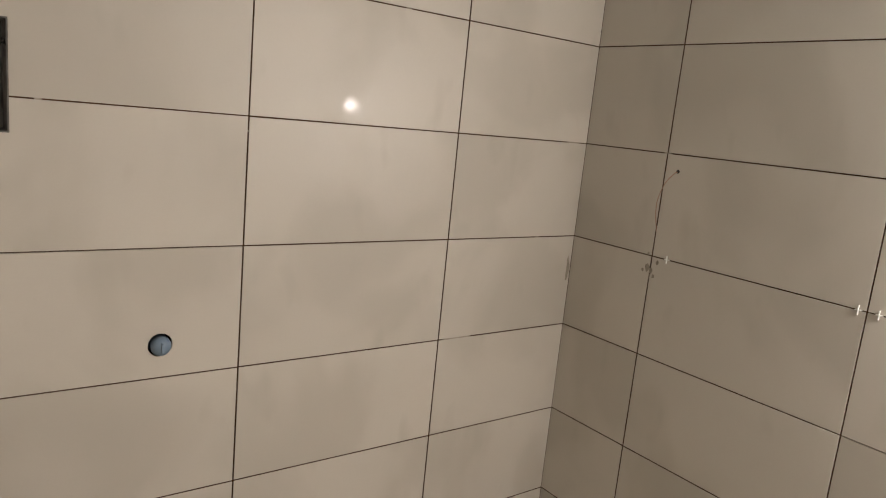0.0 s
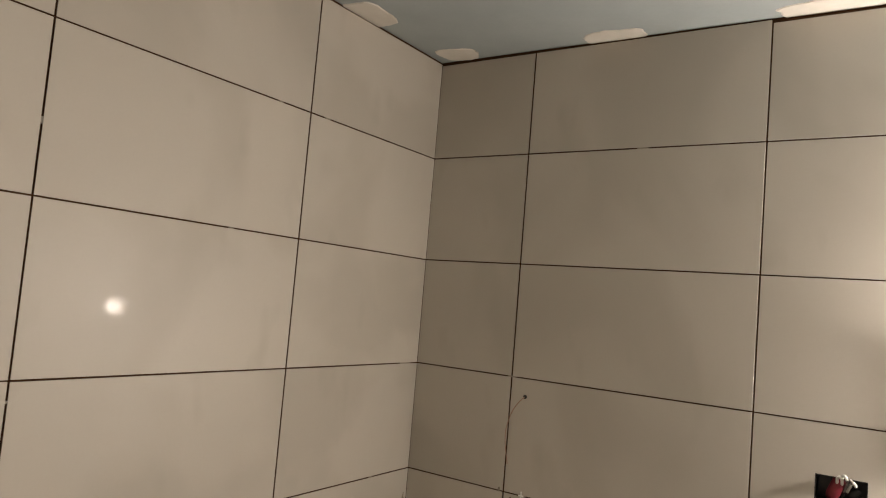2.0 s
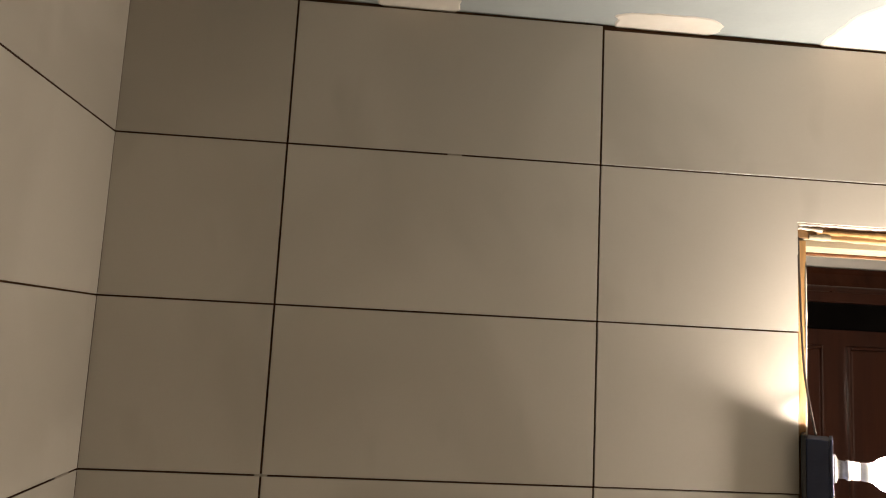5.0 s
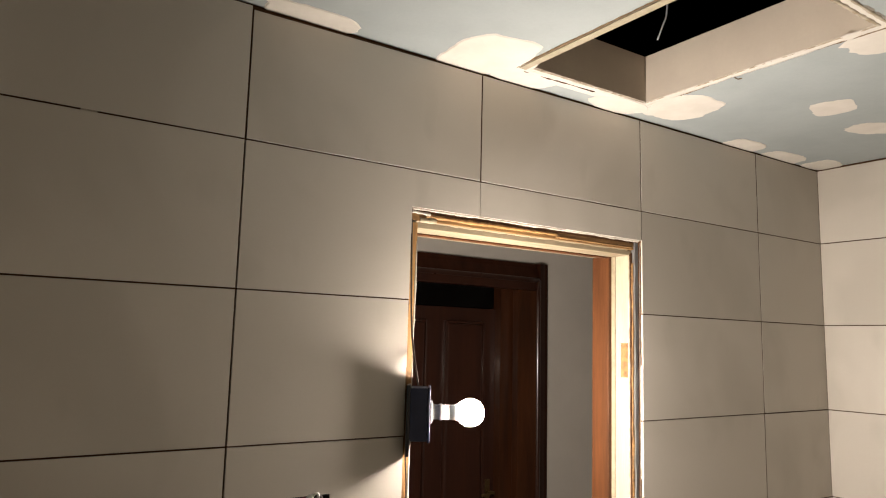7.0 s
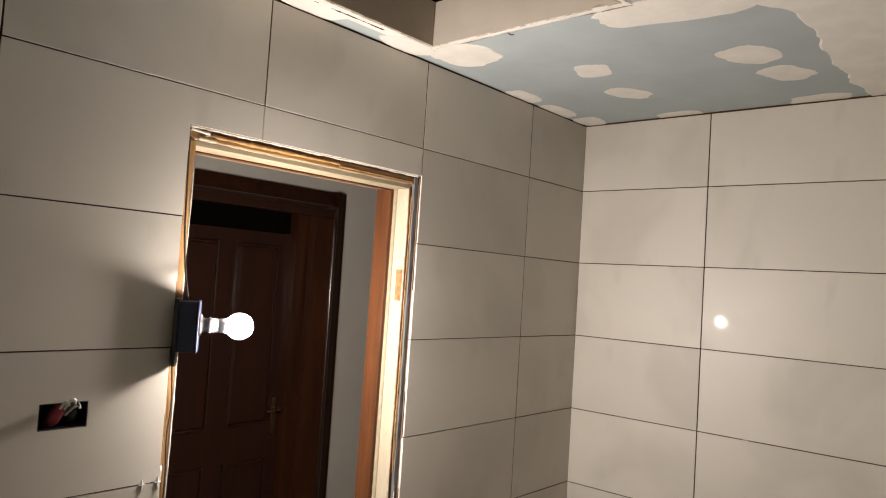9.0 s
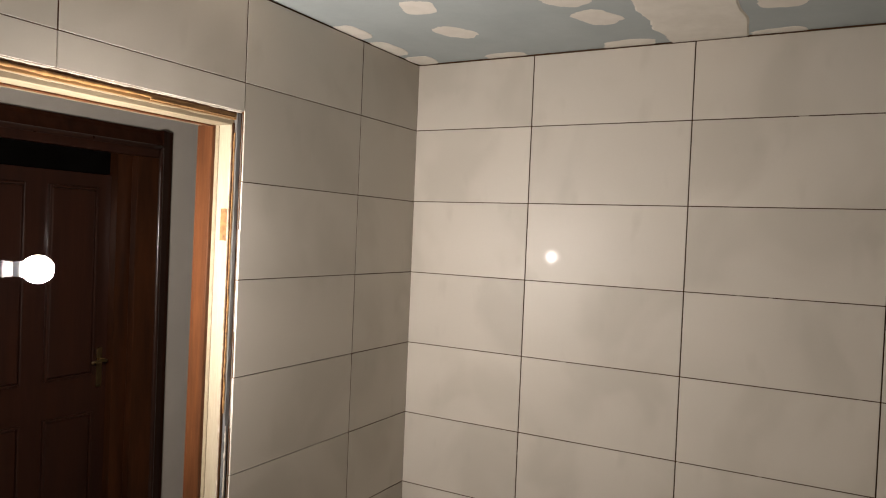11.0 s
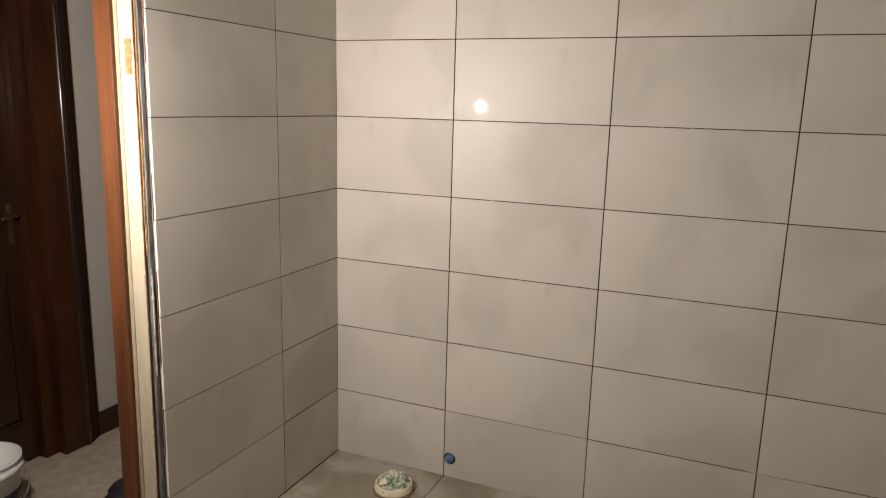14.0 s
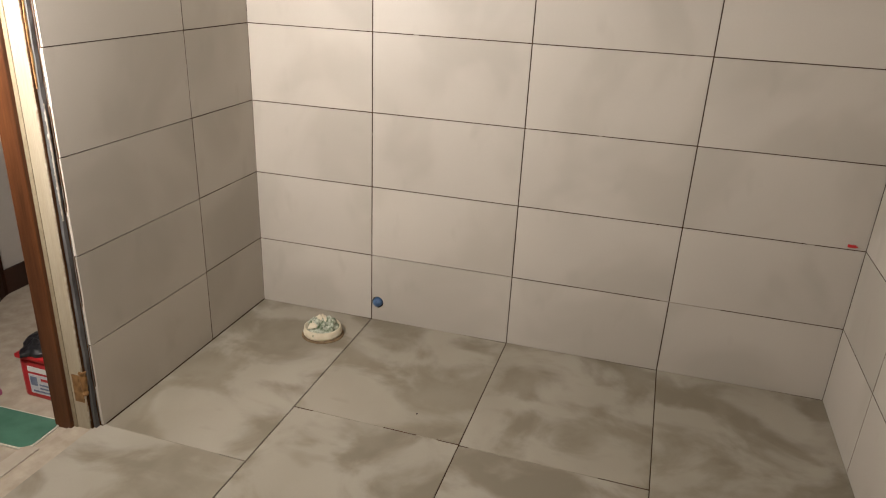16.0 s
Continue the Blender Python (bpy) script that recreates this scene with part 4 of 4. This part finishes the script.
part("sheet", crumple(0.12, 0.20, 34, 34, 0.032, 12, 2.4, 0.010, pose(2.105, 0.555, HF, 0, 0, -35), 0.3), M_PINK, cloth)


def tray(name, label, cx, cy, w, d, rot):
    t = thing(name, label, "tray")
    bm = boxed(-w / 2, w / 2, -d / 2, d / 2, 0.0, 0.006)
    corners = [e for e in bm.edges if abs(e.verts[0].co.z - e.verts[1].co.z) > 0.004]
    bmesh.ops.bevel(bm, geom=corners, offset=0.035, segments=6, affect="EDGES", profile=0.5)
    part("plate", bm, M_GREEN, t, "matt green plastic")
    bm = boxed(-w / 2 - 0.006, w / 2 + 0.006, -d / 2 - 0.006, d / 2 + 0.006, -0.0002, 0.0042)
    corners = [e for e in bm.edges if abs(e.verts[0].co.z - e.verts[1].co.z) > 0.003]
    bmesh.ops.bevel(bm, geom=corners, offset=0.04, segments=6, affect="EDGES", profile=0.5)
    part("edging", bm, M_RIM, t, "pale rubber edging")
    t.matrix_world = pose(cx, cy, HF + 0.001, 0, 0, rot)
    return t


tray("green_board", "flat green plastic board with pale edging on the floor", 1.975, 0.375, 0.15, 0.46, 2)
off = thing("tile_offcut", "grey-brown tile offcut lying in the doorway", "tile offcut")
part("slab", boxed(1.70, 1.925, 0.110, 0.165, HF, HF + 0.006, bevel=0.0012), M_HALLFLOOR, off)
off2 = thing("tile_offcut", "pale tile offcut lying in the doorway", "tile offcut")
part("slab", boxed(1.60, 1.86, 0.20, 0.30, HF, HF + 0.009, bevel=0.0012), M_WHITECHIP, off2)
gc = thing("green_cloth", "folded dark green cloth on the hall floor", "cloth")
part("sheet", crumple(0.16, 0.17, 26, 26, 0.03, 12, 6.4, 0.008, pose(2.06, 0.72, HF, 0, 0, 35)), M_GREEN, gc)

# ---- tiles ----
lay_tiles(wall_north, grid([-0.002, 0.313, 0.913], ROWS[:-1] + [2.399]) + grid([0.913, 1.506, 2.040, 2.690, 3.0895], ROWS[:7]) + grid([0.913, 1.506, 2.097, 2.690, 3.0895], ROWS[6:]), M_TILE, [*DOOR_HOLES, SOCKET], seed=2)
lay_tiles(wall_west, grid([-2.338, -1.723, -1.121, -0.519, 0.0012], ROWS[:-1] + [2.403]), M_TILE, [RECESS], [(-1.304, 0.984, 0.0270)], seed=3)
lay_tiles(wall_east, grid([-0.0012, 0.525, 1.127, 1.734, 2.338], [-0.0005] + ROWS[1:]), M_TILE, [], [(0.5525, 0.086, 0.0262)], seed=4)
lay_tiles(wall_south, grid([-0.0012, 0.43, 1.032, 1.634, 2.236, 2.838, 3.132], [-0.0005] + ROWS[1:]), M_TILE, seed=5)
strips = [(-0.525, 0.03), (-1.127, -0.525), (-1.734, -1.127), (-2.341, -1.734)]
cells = []
for (v0, v1), xs in zip(strips, ([-0.002, 0.885, 2.09, 3.098], [-0.002, 1.195, 2.40, 3.109], [-0.002, 1.19, 2.397, 3.12], [-0.002, 0.885, 2.09, 3.133])):
    cells += [(a, b, v0, v1) for a, b in zip(xs, xs[1:])]
lay_tiles(floor, cells, M_FLOOR, [(-1, DOOR[0] + 0.004, -0.001, 1), (DOOR[1] - 0.004, 4, -0.001, 1)], seed=6, tilt=0.0002)

# ---- grout residue in some joints ----
rng = random.Random(21)


def residue(m, us, vs, count, extra):
    bm = bmesh.new()
    for _ in range(count):
        if rng.random() < 0.7:
            u, v = rng.uniform(us[0], us[-1]), rng.choice(vs[1:-1])
            box(bm, u, u + rng.uniform(0.006, 0.03), v - GAP_V / 2 + 0.0002, v + GAP_V / 2 - 0.0002, -0.006, -0.0006)
        else:
            u, v = rng.choice(us[1:-1]), rng.uniform(vs[0], vs[-1])
            box(bm, u - GAP / 2 + 0.0002, u + GAP / 2 - 0.0002, v, v + rng.uniform(0.004, 0.02), -0.006, -0.0006)
    for u, v, w in extra:
        box(bm, u, u + w, v - GAP_V / 2 - 0.0003, v + GAP_V / 2 + 0.0003, -0.006, 0.0004)
    ob = tagged(part("grout_residue", bm, M_RESIDUE), "pale adhesive residue in open tile joints", "grout residue", kind="stuff")
    ob.matrix_world = m


M_RESIDUE = mottled("residue", (0.36, 0.325, 0.275), (0.27, 0.24, 0.2), 60, (0.8, 0.95), bump=0.4, fine=200)
residue(M_A, [-2.3, -1.723, -1.121, -0.519, -0.01], ROWS, 9, [(-1.546, 1.510, 0.012), (-0.085, 1.510, 0.05), (-0.50, 0.906, 0.10), (-0.62, 2.114, 0.012), (-0.47, 2.114, 0.018)])
residue(M_B, [0.0, 0.313, 0.913], ROWS, 4, [(0.302, 1.510, 0.022)])
residue(M_C, [0.01, 0.525, 1.127, 1.734, 2.33], ROWS, 9, [(1.70, 0.302, 0.22)])
floor_bm = bmesh.new()
for q in ((2.09 - GAP / 2, 2.09 + GAP / 2, -0.43, 0.028), (2.40 - GAP / 2, 2.40 + GAP / 2, -0.86, -0.60), (2.40 - GAP / 2, 2.40 + GAP / 2, -1.05, -0.98), (2.397 - GAP / 2, 2.397 + GAP / 2, -1.58, -1.16)):
    box(floor_bm, q[0] + 0.0002, q[1] - 0.0002, q[2], q[3], -0.006, -0.0003)
M_FLOORFILL = mottled("floor_joint_fill", (0.31, 0.28, 0.23), (0.24, 0.21, 0.168), 40, (0.8, 0.95))
tagged(part("grout_residue", floor_bm, M_FLOORFILL), "dusty filling in some floor tile joints", "grout residue", kind="stuff")


# ---- every thing's empty stands at the foot of its thing ----
def corners(ob, m):
    m = m @ ob.matrix_parent_inverse @ ob.matrix_basis if ob.parent else ob.matrix_basis.copy()
    found = [m @ v.co for v in ob.data.vertices] if ob.type == "MESH" else []
    for ch in ob.children:
        found += corners(ch, m)
    return found


for ob in list(scene.objects):
    if ob.type == "EMPTY" and ob.parent is None and ob.children:
        pts = corners(ob, Matrix.Identity(4))
        foot = Vector([(min(p[i] for p in pts) + max(p[i] for p in pts)) / 2 for i in range(2)] + [min(p.z for p in pts)])
        back = Matrix.Translation(-(ob.matrix_basis.inverted() @ foot))
        for ch in ob.children:
            ch.matrix_basis = back @ ch.matrix_parent_inverse @ ch.matrix_basis
            ch.matrix_parent_inverse = Matrix.Identity(4)
        ob.location = foot
